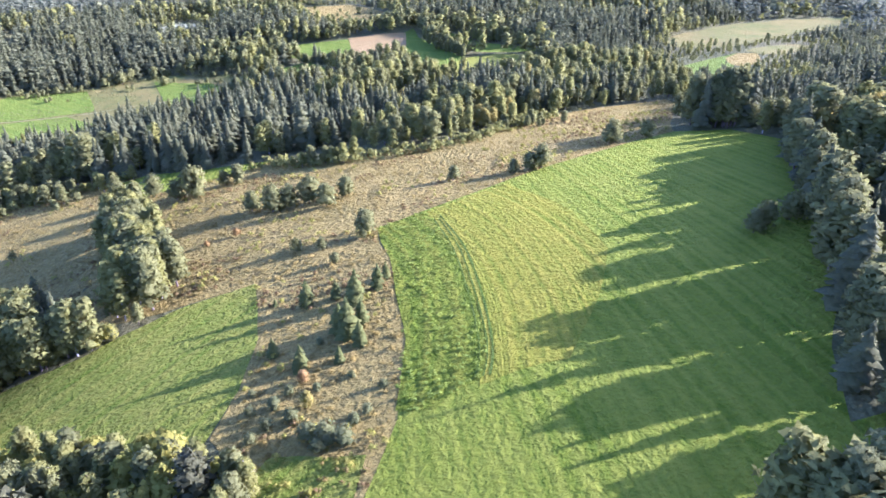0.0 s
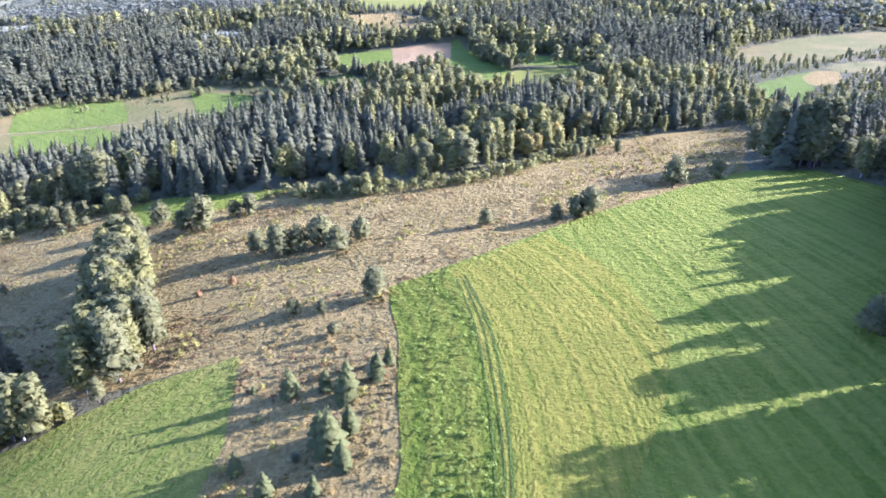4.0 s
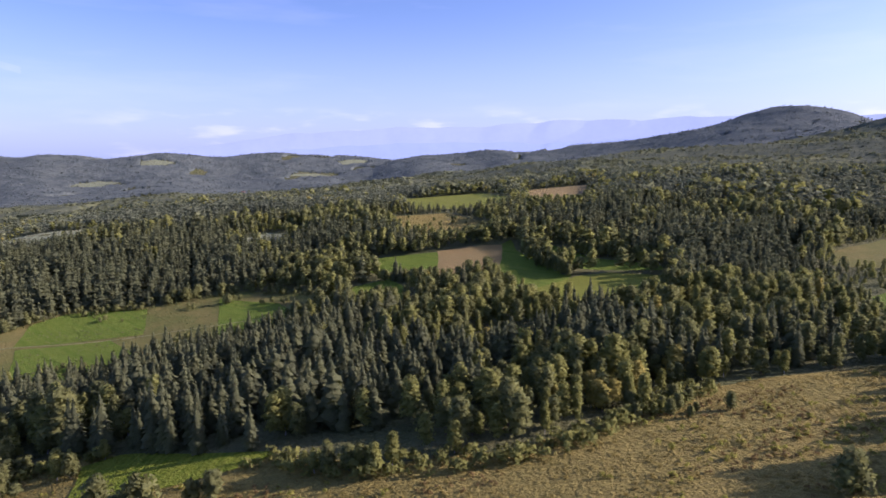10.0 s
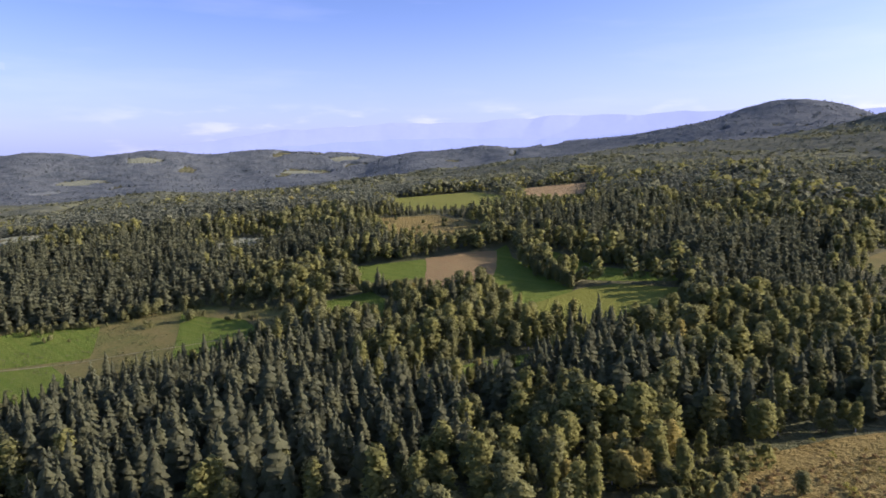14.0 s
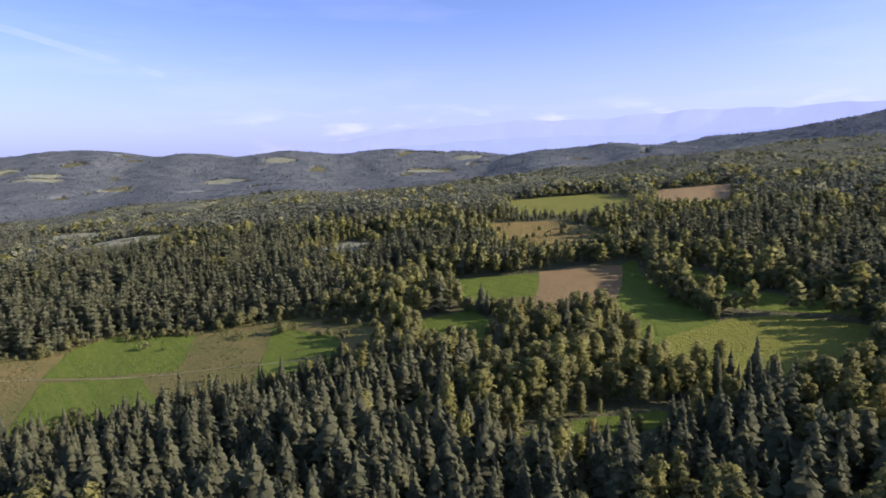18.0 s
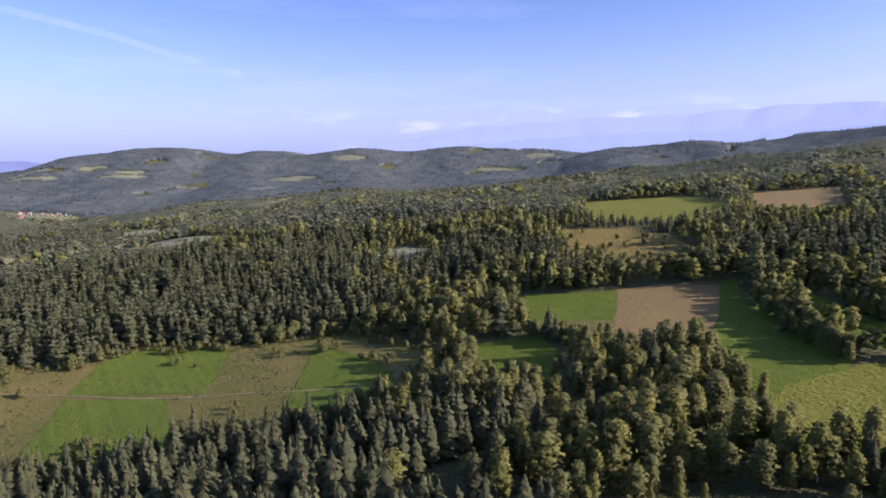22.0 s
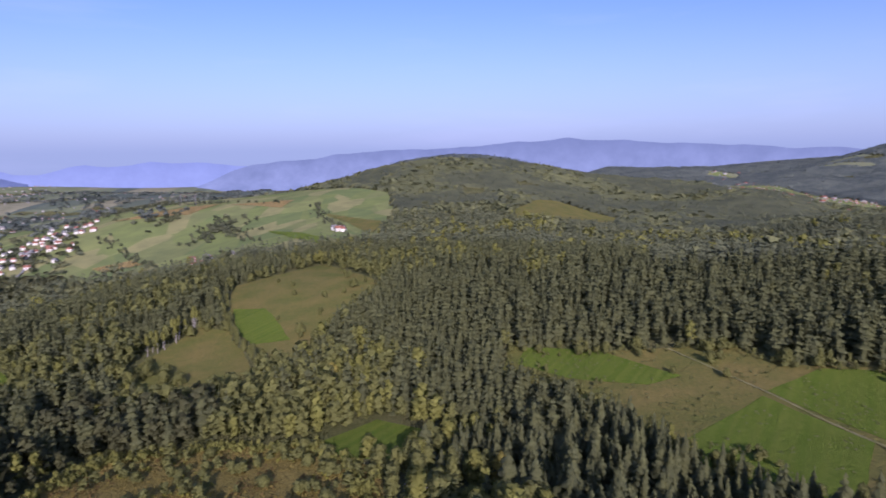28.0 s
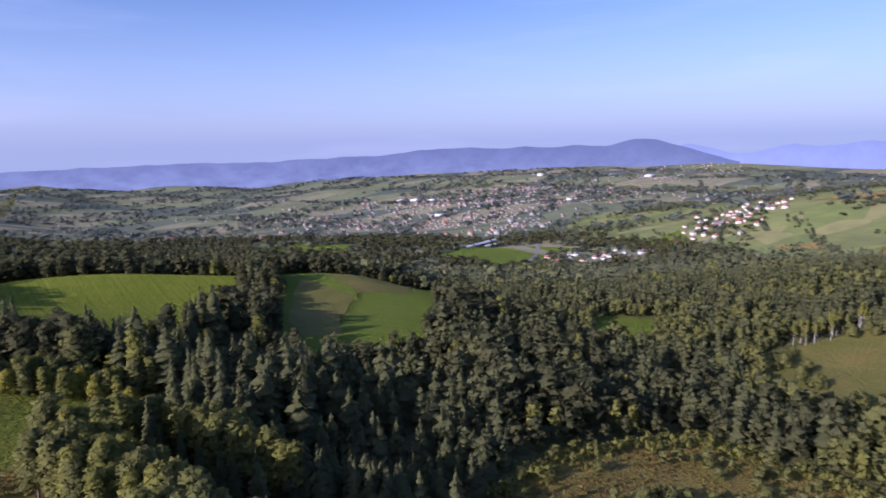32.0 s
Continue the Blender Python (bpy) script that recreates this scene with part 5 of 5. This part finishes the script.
# ---- scrub ----
TUFT = [leafy_crown(4, 26, 0.16, 0.6, 0.0, False) for _ in range(5)]
x, y = jitter_grid(-300, 115, 55, 320, 2.6)
hp = np.array(HEATH, float)
keep = inside(hp, x, y)
x, y = x[keep], y[keep]
g = edge_gap(hp, x, y)
wild = smooth_noise(x, y, 16, 31) * 0.6 + smooth_noise(x, y, 5, 32) * 0.4
strip = np.array([(-126, 234), (-144, 262), (-134, 268), (-74, 256), (-76, 250), (-97, 240)], float)
bare = inside(strip, x, y)
x, y, g, wild = x[~bare], y[~bare], g[~bare], wild[~bare]
m = (wild > 0.6) & (rng.random(len(x)) < 0.5)
scatter("heath_scrub", TUFT, x[m], y[m], 0.5 + 0.8 * rng.random(m.sum()), 1.1 + 0.5 * rng.random(m.sum()), M_willow, "low grey-green scrub on the heath", "scrub")
m = (wild < 0.36) & (rng.random(len(x)) < 0.5)
scatter("heath_tussocks", TUFT, x[m], y[m], 0.35 + 0.4 * rng.random(m.sum()), 1.6 + 0.6 * rng.random(m.sum()), M_straw, "pale brown tussocks on the heath", "scrub")
gx2, gy2 = jitter_grid(-300, 115, 55, 320, 2.0)
k = inside(hp, gx2, gy2) & ~inside(strip, gx2, gy2) & (smooth_noise(gx2, gy2, 7, 33) > 0.5)
gx2, gy2 = gx2[k], gy2[k]
scatter("dry_grass", TUFT, gx2, gy2, 0.22 + 0.35 * rng.random(len(gx2)), 1.6 + 0.9 * rng.random(len(gx2)), M_straw, "straw-coloured tussocks of dry grass", "grass")
streak = smooth_noise(x * 0.6 + y * 0.35, y * 1.6 - x * 0.5, 14, 35)
m = (streak > 0.62) & (rng.random(len(x)) < 0.8)
scatter("bracken", TUFT, x[m], y[m], 0.4 + 0.5 * rng.random(m.sum()), 1.4 + 0.6 * rng.random(m.sum()), M_bracken, "brown bracken in streaks on the heath", "scrub")
m = (g < 10) & ((y > 225) | (x < -120)) & (x < 52) & (rng.random(len(x)) < 0.75)
scatter("edge_scrub", TUFT, x[m], y[m], 1.2 + 2.6 * rng.random(m.sum()), 0.9 + 0.4 * rng.random(m.sum()), M_birch, "young green scrub along the forest edge", "scrub")
m = (wild > 0.55) & (x < -150) & (rng.random(len(x)) < 0.16)
scatter("western_scrub", LEAFY["mid"], x[m], y[m], 3 + 3 * rng.random(m.sum()), 1.9 + 0.5 * rng.random(m.sum()), M_alder, "dark bushes on the western heath", "scrub")
for k, off in enumerate((-0.7, 0.7)):
    ribbon("wheel_track_%d" % (k + 1), [(-2 + off, 159), (3 + off, 138), (6 + off, 116), (7.6 + off, 95), (6.4 + off, 86)], 0.28, M_track, 0.19, "dark wheel rut in the grass")
ribbon("wheel_track_3", [(-1, 161), (5, 138), (8, 116), (9.2, 95), (8.2, 86)], 0.45, M_track, 0.18, "dark strip of uncut grass beside the ruts")
LONG = [leafy_crown(4, 22, 0.16, 0.6, 0.0, False) for _ in range(4)]
x, y = jitter_grid(-20, 12, 80, 166, 1.5)
lp = np.array([(-7.5, 81), (-7, 100), (-13, 138), (-18, 159), (-6, 166), (-3, 160), (3, 135), (6, 116), (8, 95), (7.5, 86), (-1, 80)], float)
k = inside(lp, x, y) & (smooth_noise(x, y, 4, 41) > 0.45)
scatter("long_grass", LONG, x[k], y[k], 0.3 + 0.35 * rng.random(k.sum()), 1.5 + 0.6 * rng.random(k.sum()), M_meadow, "ruffled tufts of long uncut grass", "grass")

# scrub in the hollows and along the edges of the valley meadow
vp = np.array([(-405, 296), (-383, 319), (-380, 343), (-375, 363), (-372, 388), (-370, 407), (-333, 425), (-318, 458), (-264, 473), (-220, 499),
               (-143, 484), (-142, 462), (-140, 432), (-150, 414), (-198, 391), (-248, 351), (-324, 321), (-358, 290)], float)
x, y = jitter_grid(-410, -140, 290, 500, 3.2)
k = inside(vp, x, y)
x, y = x[k], y[k]
g = edge_gap(vp, x, y)
m = ((g < 7) & (rng.random(len(x)) < 0.5)) | ((smooth_noise(x, y, 13, 51) > 0.72) & (g < 26) & (rng.random(len(x)) < 0.4))
scatter("valley_scrub", LEAFY["mid"], x[m], y[m], 1.5 + 3.5 * rng.random(m.sum()), 1.6 + 0.8 * rng.random(m.sum()), M_alder, "green scrub along the valley meadow", "scrub")
m = (smooth_noise(x, y, 9, 52) > 0.5) & (rng.random(len(x)) < 0.5)
scatter("valley_tussocks", TUFT, x[m], y[m], 0.4 + 0.5 * rng.random(m.sum()), 1.5 + 0.8 * rng.random(m.sum()), M_bramble, "dark tussocks of rough grass", "grass")
# bushes of the valley meadow
for x, y, h in [(-387, 313, 4), (-377, 334, 5), (-347, 393, 5), (-339, 373, 3), (-328, 394, 3.5), (-210, 474, 5.5), (-215, 495, 4), (-189, 495, 4), (-284, 462, 4), (-300, 452, 3.5),
                (-350, 399, 4), (-175, 487, 4), (-560, 120, 4), (-590, 110, 4), (-545, 150, 5), (-500, 125, 3), (-610, 90, 3)]:
    tree("bush", x, y, h * 1.2, 1.2, "bushes of the valley meadow")
for i in range(14):
    u = i / 13
    tree("bush", -197 - 38 * u + rng.normal(0, 1), -64 - 76 * u, 1.4 + 1.6 * u * rng.random(), 1.2, "hedge of the terrace meadow")
for x, y, h in [(-176, -118, 5), (-186, -150, 7), (-184, -158, 8), (-190, -166, 7), (-181, -170, 8), (-236, -146, 3.5), (-240, -150, 3), (-290, -160, 4)]:
    tree("alder_tree", x, y, h, 1.4, "trees of the terrace meadow")
# row of trees between the two clearings on the slope
for i in range(30):
    u = i / 29
    px, py = np.interp(u, [0, 0.45, 0.75, 1], [-508, -460, -428, -396]), np.interp(u, [0, 0.45, 0.75, 1], [82, 108, 129, 152])
    tree("spruce_tree" if i % 4 == 0 else "alder_tree", px + rng.normal(0, 1.5), py + rng.normal(0, 1.5), 6 + 4 * rng.random(), 1.3, "row of trees between the clearings")
# scrub on the tan clearing
for i in range(46):
    x, y = -150 + 95 * rng.random(), 600 + 95 * rng.random()
    if inside(np.array([(-155, 700), (-100, 700), (-52, 642), (-58, 604), (-76, 590), (-94, 602), (-126, 628), (-148, 660)], float), np.array([x]), np.array([y]))[0]:
        tree("bush", x, y, 1.6 + 2 * rng.random(), 1.3, "scrub on the tan clearing")
# tall birches with bare pale trunks at the edge of the spruce wood
for i in range(22):
    u = rng.random()
    tree("edge_birch", -438 - 66 * u + rng.normal(0, 1.5), 54 + 6 * u + rng.normal(0, 2), 12 + 4 * rng.random(), 0.9, "birches at the spruce wood's edge")
for plan, n in (([(-405, 296), (-380, 343), (-372, 388), (-333, 425), (-318, 458), (-264, 473), (-220, 499), (-143, 484)], 46), ([(-140, 556), (-134, 532), (-106, 502), (-79, 496)], 20), ([(-146, 484), (-128, 470), (-104, 446), (-88, 456)], 16),
                ([(-612, 46), (-696, 111), (-580, 178), (-514, 156), (-455, 152)], 26), ([(-421, 58), (-391, 87), (-378, 138)], 14), ([(-421, 58), (-497, 64), (-482, 97)], 10)):
    line = [np.array(p, float) for p in plan]
    for _ in range(int(n * 0.8)):
        k = int(rng.integers(len(line) - 1))
        p = line[k] + (line[k + 1] - line[k]) * rng.random() + rng.normal(0, 2.5, 2)
        tree("bush" if rng.random() < 0.85 else "alder_tree", p[0], p[1], 4 + 4.5 * rng.random(), 1.25, "bushes at the meadow's edge")
# tree belts beside the stubble field
for i in range(64):
    u = rng.random()
    tree("alder_tree" if i % 4 else "birch_tree", -20 + 33 * u + rng.normal(0, 2.6), 552 - 60 * u + rng.normal(0, 2.6), 7.5 + 3 * rng.random(), 1.35, "tree belt beside the stubble field")
for i in range(44):
    u = rng.random()
    tree("alder_tree" if i % 3 else "birch_tree", 18 + 58 * u + rng.normal(0, 3), 548 - 34 * u + rng.normal(0, 3.5), 8 + 3.5 * rng.random(), 1.4, "tree belt above the yellow-green pasture")
# hedges on the open hill
hx, hy = [], []
for x0, y0, x1, y1 in [(-1000, 60, -1300, -60), (-980, -60, -1250, -250), (-930, -200, -1150, -420), (-1000, -440, -1300, -700), (-1350, -150, -1500, -500), (-1100, -100, -1180, -260), (-900, -330, -1000, -600)]:
    n = int(math.hypot(x1 - x0, y1 - y0) / 6)
    u = rng.random(n)
    hx.append(x0 + (x1 - x0) * u + rng.normal(0, 7, n))
    hy.append(y0 + (y1 - y0) * u + rng.normal(0, 7, n))
hx, hy = np.concatenate(hx), np.concatenate(hy)
scatter("hill_hedges", LEAFY["far"], hx, hy, 5 + 3 * rng.random(len(hx)), 1.6 + 0.7 * rng.random(len(hx)), M_hazed_spruce, "hedges and copses on the open hill", "hedge")
drape("field_2", wavy([(-985, -10), (-955, 5), (-962, 22), (-995, 12)], 1), M_brown, 1.4, 30, "pale bare patch on the open hill", opens=False)

# big bushes on the western heath
for x, y, h in [(-213, 169, 5), (-208, 163, 5), (-217, 165, 4.5), (-212, 140, 3.5), (-253, 168, 4), (-276, 170, 4), (-256, 190, 4), (-278, 200, 4.5), (-233, 186, 3.5), (-270, 126, 4),
                (-252, 178, 3.5), (-251, 153, 4), (-268, 156, 4), (-240, 205, 4.5), (-260, 215, 5), (-262, 222, 4.5), (-250, 226, 5), (-235, 220, 4), (-222, 232, 5), (-210, 240, 5)]:
    tree("bush", x, y, h, 1.5, "bushes on the western heath")

# vapour trail: a thin strip whose sunlit white is emitted
m_trail, nt, bs = mat("vapour_trail")
nt.nodes.remove(bs)
em, clear, mx = nt.nodes.new("ShaderNodeEmission"), nt.nodes.new("ShaderNodeBsdfTransparent"), nt.nodes.new("ShaderNodeMixShader")
em.inputs["Color"].default_value, em.inputs["Strength"].default_value = (0.85, 0.88, 1.0, 1), 0.8
f = nt.nodes.new("ShaderNodeMath")
f.operation = "MULTIPLY"
f.inputs[1].default_value = 0.17
nt.links.new(noise_at(nt, 0.004, 3, 0.5), f.inputs[0])
nt.links.new(f.outputs[0], mx.inputs["Fac"])
nt.links.new(clear.outputs[0], mx.inputs[1])
nt.links.new(em.outputs[0], mx.inputs[2])
nt.links.new(mx.outputs[0], nt.nodes["Material Output"].inputs["Surface"])
vs = []
for az, el in [(-70, 12.6), (-66, 11.9), (-62, 11.0), (-58, 10.3), (-54, 9.5), (-50, 8.4), (-46, 7.3), (-44, 6.8)]:
    for off in (-0.26, 0.26):
        a, e = radians(az), radians(el + off)
        vs.append((-40 + 3500 * math.cos(e) * math.sin(a), 220 + 3500 * math.cos(e) * math.cos(a), 70 + 3500 * math.sin(e)))
trail = new("vapour_trail", tri_mesh("vapour_trail", PLAN * np.array(vs), np.array([(2 * i, 2 * i + 1, 2 * i + 3, 2 * i + 2) for i in range(7)])))
trail.data.materials.append(m_trail)
trail.visible_shadow = False
tagged(trail, "faint white vapour trail in the sky", "vapour trail", kind="structure")

# ---- valley below the wood ----
drape("field_3", wavy([(-530, -600), (-560, -480), (-640, -455), (-715, -505), (-760, -560), (-818, -591), (-782, -681), (-673, -726)], 4, 30), M_green2, 1.9, 30, "bright green field with a white polytunnel", opens=False)
drape("field_15", wavy([(-270, -780), (-311, -700), (-417, -680), (-470, -800), (-360, -860)], 4, 30), M_green2, 1.9, 30, "pale green strip field below the terrace", opens=False)
drape("field_4", wavy([(-1051, -930), (-1200, -920), (-971, -610), (-895, -709)], 6, 40), M_hill, 2.2, 30, "green field on a low rise", opens=False)
drape("field_5", wavy([(-909, -529), (-919, -424), (-1027, -556)], 4, 30), M_green2, 2.0, 30, "green field below the village", opens=False)
drape("field_6", wavy([(-1288, -480), (-1385, -388), (-1400, -290), (-1279, -315)], 4, 30), M_brown, 1.8, 30, "tan strip fields near the crest", opens=False)
drape("field_7", wavy([(-1370, -262), (-1375, -120), (-1290, -124)], 4, 30), M_brown, 1.8, 30, "tan strip field near the crest", opens=False)
drape("field_8", wavy([(-984, -335), (-1009, -284), (-973, -244), (-949, -296)], 3, 30), M_brown, 1.8, 30, "tan field at the hill's foot", opens=False)
drape("field_9", wavy([(-1086, -85), (-840, 90), (-860, 108), (-1015, -6)], 4, 30), M_green2, 1.9, 30, "bright green field on the open hill", opens=False)
drape("field_10", wavy([(-1217, -24), (-1046, 130), (-938, 120), (-1121, 32)], 4, 30), M_olive, 1.7, 30, "pale green field on the open hill", opens=False)
drape("field_11", wavy([(-815, -205), (-807, -330), (-718, -263)], 4, 30), M_pale, 1.4, 30, "pale field at the spruce wood's foot", opens=False)
drape("farmland_3", wavy([(-1280, 900), (-1380, 1040), (-1600, 1270), (-2000, 1330), (-2400, 1290), (-2750, 1280), (-2750, 1080), (-2300, 1100), (-1900, 1090), (-1650, 1000), (-1450, 880)], 10, 60), M_hill, 3.0, 40, "green valley floor round the far village")
drape("field_12", wavy([(-930, -1770), (-985, -1700), (-890, -1540), (-840, -1590)], 6, 40), M_pale, 1.6, 40, "pale green field beyond the town", opens=False)
drape("field_13", wavy([(-1170, -1790), (-1284, -1690), (-1382, -1940)], 6, 40), M_pale, 1.6, 40, "pale field beyond the town", opens=False)
drape("field_14", wavy([(-1406, -961), (-1660, -978), (-1377, -859)], 6, 40), M_brown, 2.4, 40, "tan field on a low rise", opens=False)
ribbon("road_1", [(-640, -500), (-760, -640), (-860, -800), (-916, -921), (-990, -1000), (-1067, -1061), (-1250, -1180), (-1600, -1350)], 7, M_gravel, 2.4, "grey valley road", "road")
ribbon("road_2", [(-700, -520), (-800, -490), (-940, -440), (-1040, -480), (-1150, -520), (-1260, -560)], 4, M_gravel, 2.4, "narrow road up to the hill village", "road")

m_cover, nt, bs = mat("white_film")
nt.links.new(mixed(nt, noise_at(nt, 0.3, 3, 0.6), (0.72, 0.74, 0.76), (0.60, 0.62, 0.64)), bs.inputs["Base Color"])
bs.inputs["Roughness"].default_value, bs.inputs["Specular IOR Level"].default_value = 0.9, 0.1


def polytunnel(x0, y0, x1, y1, radius):
    """A long arched tunnel of white film on hoops."""
    length = math.hypot(x1 - x0, y1 - y0) * PLAN
    ob = new("polytunnel")
    z = max(float(ground_z(x0, y0)[0]), float(ground_z(x1, y1)[0])) * PLAN
    ob.location = ((x0 + x1) / 2 * PLAN, (y0 + y1) / 2 * PLAN, z + 2.0)
    ob.rotation_euler = (0, 0, math.atan2(y1 - y0, x1 - x0))

    def arch(n, xs, r):
        a = np.linspace(0, math.pi, 13)
        v = np.array([(x, r * math.cos(t), r * math.sin(t) * 0.8) for x in xs for t in a])
        f = np.array([(i * 13 + k, i * 13 + k + 1, i * 13 + k + 14, i * 13 + k + 13) for i in range(n - 1) for k in range(12)])
        return v, f

    cover = new("cover", tri_mesh("cover", *arch(2, np.array([-length / 2, length / 2]), radius)))
    cover.data.materials.append(m_cover)
    cover.parent = ob
    for k in range(int(length / 12) + 1):
        x = -length / 2 + 12 * k
        hoop = new("hoop", tri_mesh("hoop", *arch(2, np.array([x - 0.1, x + 0.1]), radius + 0.06)))
        hoop.data.materials.append(M_roof_grey)
        hoop.parent = ob
    tagged(ob, "long white polytunnel at the field's edge", "polytunnel", "polytunnels of the green field")


polytunnel(-642, -700, -735, -745, 5)
polytunnel(-690, -712, -742, -737, 5)


def mast(x, y, height):
    """A lattice mast: four legs drawn together and cross braces."""
    ob = new("lattice_mast")
    ob.location = (x * PLAN, y * PLAN, float(ground_z(x, y)[0]) * PLAN)
    corners = [(1, 1), (1, -1), (-1, -1), (-1, 1)]

    def bar(name, p, q, r):
        p, q = Vector(p), Vector(q)
        v = np.array([Vector(c) + Vector(o) * r for c in (p, q) for o in ((1, 0, 0), (-0.5, 0.87, 0), (-0.5, -0.87, 0.3))])
        piece = new(name, tri_mesh(name, v, np.array([(0, 1, 4), (0, 4, 3), (1, 2, 5), (1, 5, 4), (2, 0, 3), (2, 3, 5)])))
        piece.data.materials.append(M_roof_grey)
        piece.parent = ob

    for cx, cy in corners:
        bar("leg", (2.4 * cx, 2.4 * cy, -1), (0.4 * cx, 0.4 * cy, height), 0.22)
    for k in range(6):
        z0, z1 = height * k / 6, height * (k + 1) / 6
        w0, w1 = 2.4 - 2 * k / 6, 2.4 - 2 * (k + 1) / 6
        for (ax, ay), (bx, by) in zip(corners, corners[1:] + corners[:1]):
            bar("brace", (w0 * ax, w0 * ay, z0), (w1 * bx, w1 * by, z1), 0.12)
    tagged(ob, "grey lattice mast on the hill's crest", "mast", "masts on the crest")


mast(-1415, -395, 34)
mast(-1420, -362, 34)

# copses and hedges on the open hill, sheds of the industrial quarter
for cx, cy, sx, sy, n in [(-1570, -560, 130, 40, 190), (-1135, -190, 45, 22, 60), (-1330, -860, 90, 30, 90), (-1000, -700, 60, 20, 60), (-1240, -330, 20, 12, 14), (-880, -420, 50, 25, 60), (-840, -760, 60, 25, 60)]:
    x, y = cx + rng.normal(0, sx, n), cy + rng.normal(0, sy, n)
    scatter("hill_copse", LEAFY["far"], x, y, 8 + 4 * rng.random(n), 1.6 + 0.6 * rng.random(n), M_hazed_spruce, "dark copse on the open hill", "trees")
SHED = (box_mesh("wall", (60, 26, 9), (0, 0, 3), m_cover), box_mesh("roof", (61, 27, 0.6), (0, 0, 7.8), m_cover))
for x, y, turn, size in [(-1001, -1790, 0.9, 1.2), (-1040, -1745, 0.9, 1.4), (-1080, -1700, 0.9, 1.0), (-1950, -1740, 0.6, 1.5), (-2100, -1680, 0.6, 1.5), (-1700, -1900, 0.7, 1.2), (-900, -1290, 0.4, 0.8), (-1350, -1280, 0.8, 0.8)]:
    ob = new("warehouse")
    ob.location, ob.rotation_euler, ob.scale = (x * PLAN, y * PLAN, float(ground_z(x, y)[0]) * PLAN + 1.5), (0, 0, turn), (size, size, size)
    for name, me in zip(("wall", "roof"), SHED):
        new(name, me).parent = ob
    tagged(ob, "long white flat-roofed warehouse in the plain", "warehouse", "warehouses of the plain")
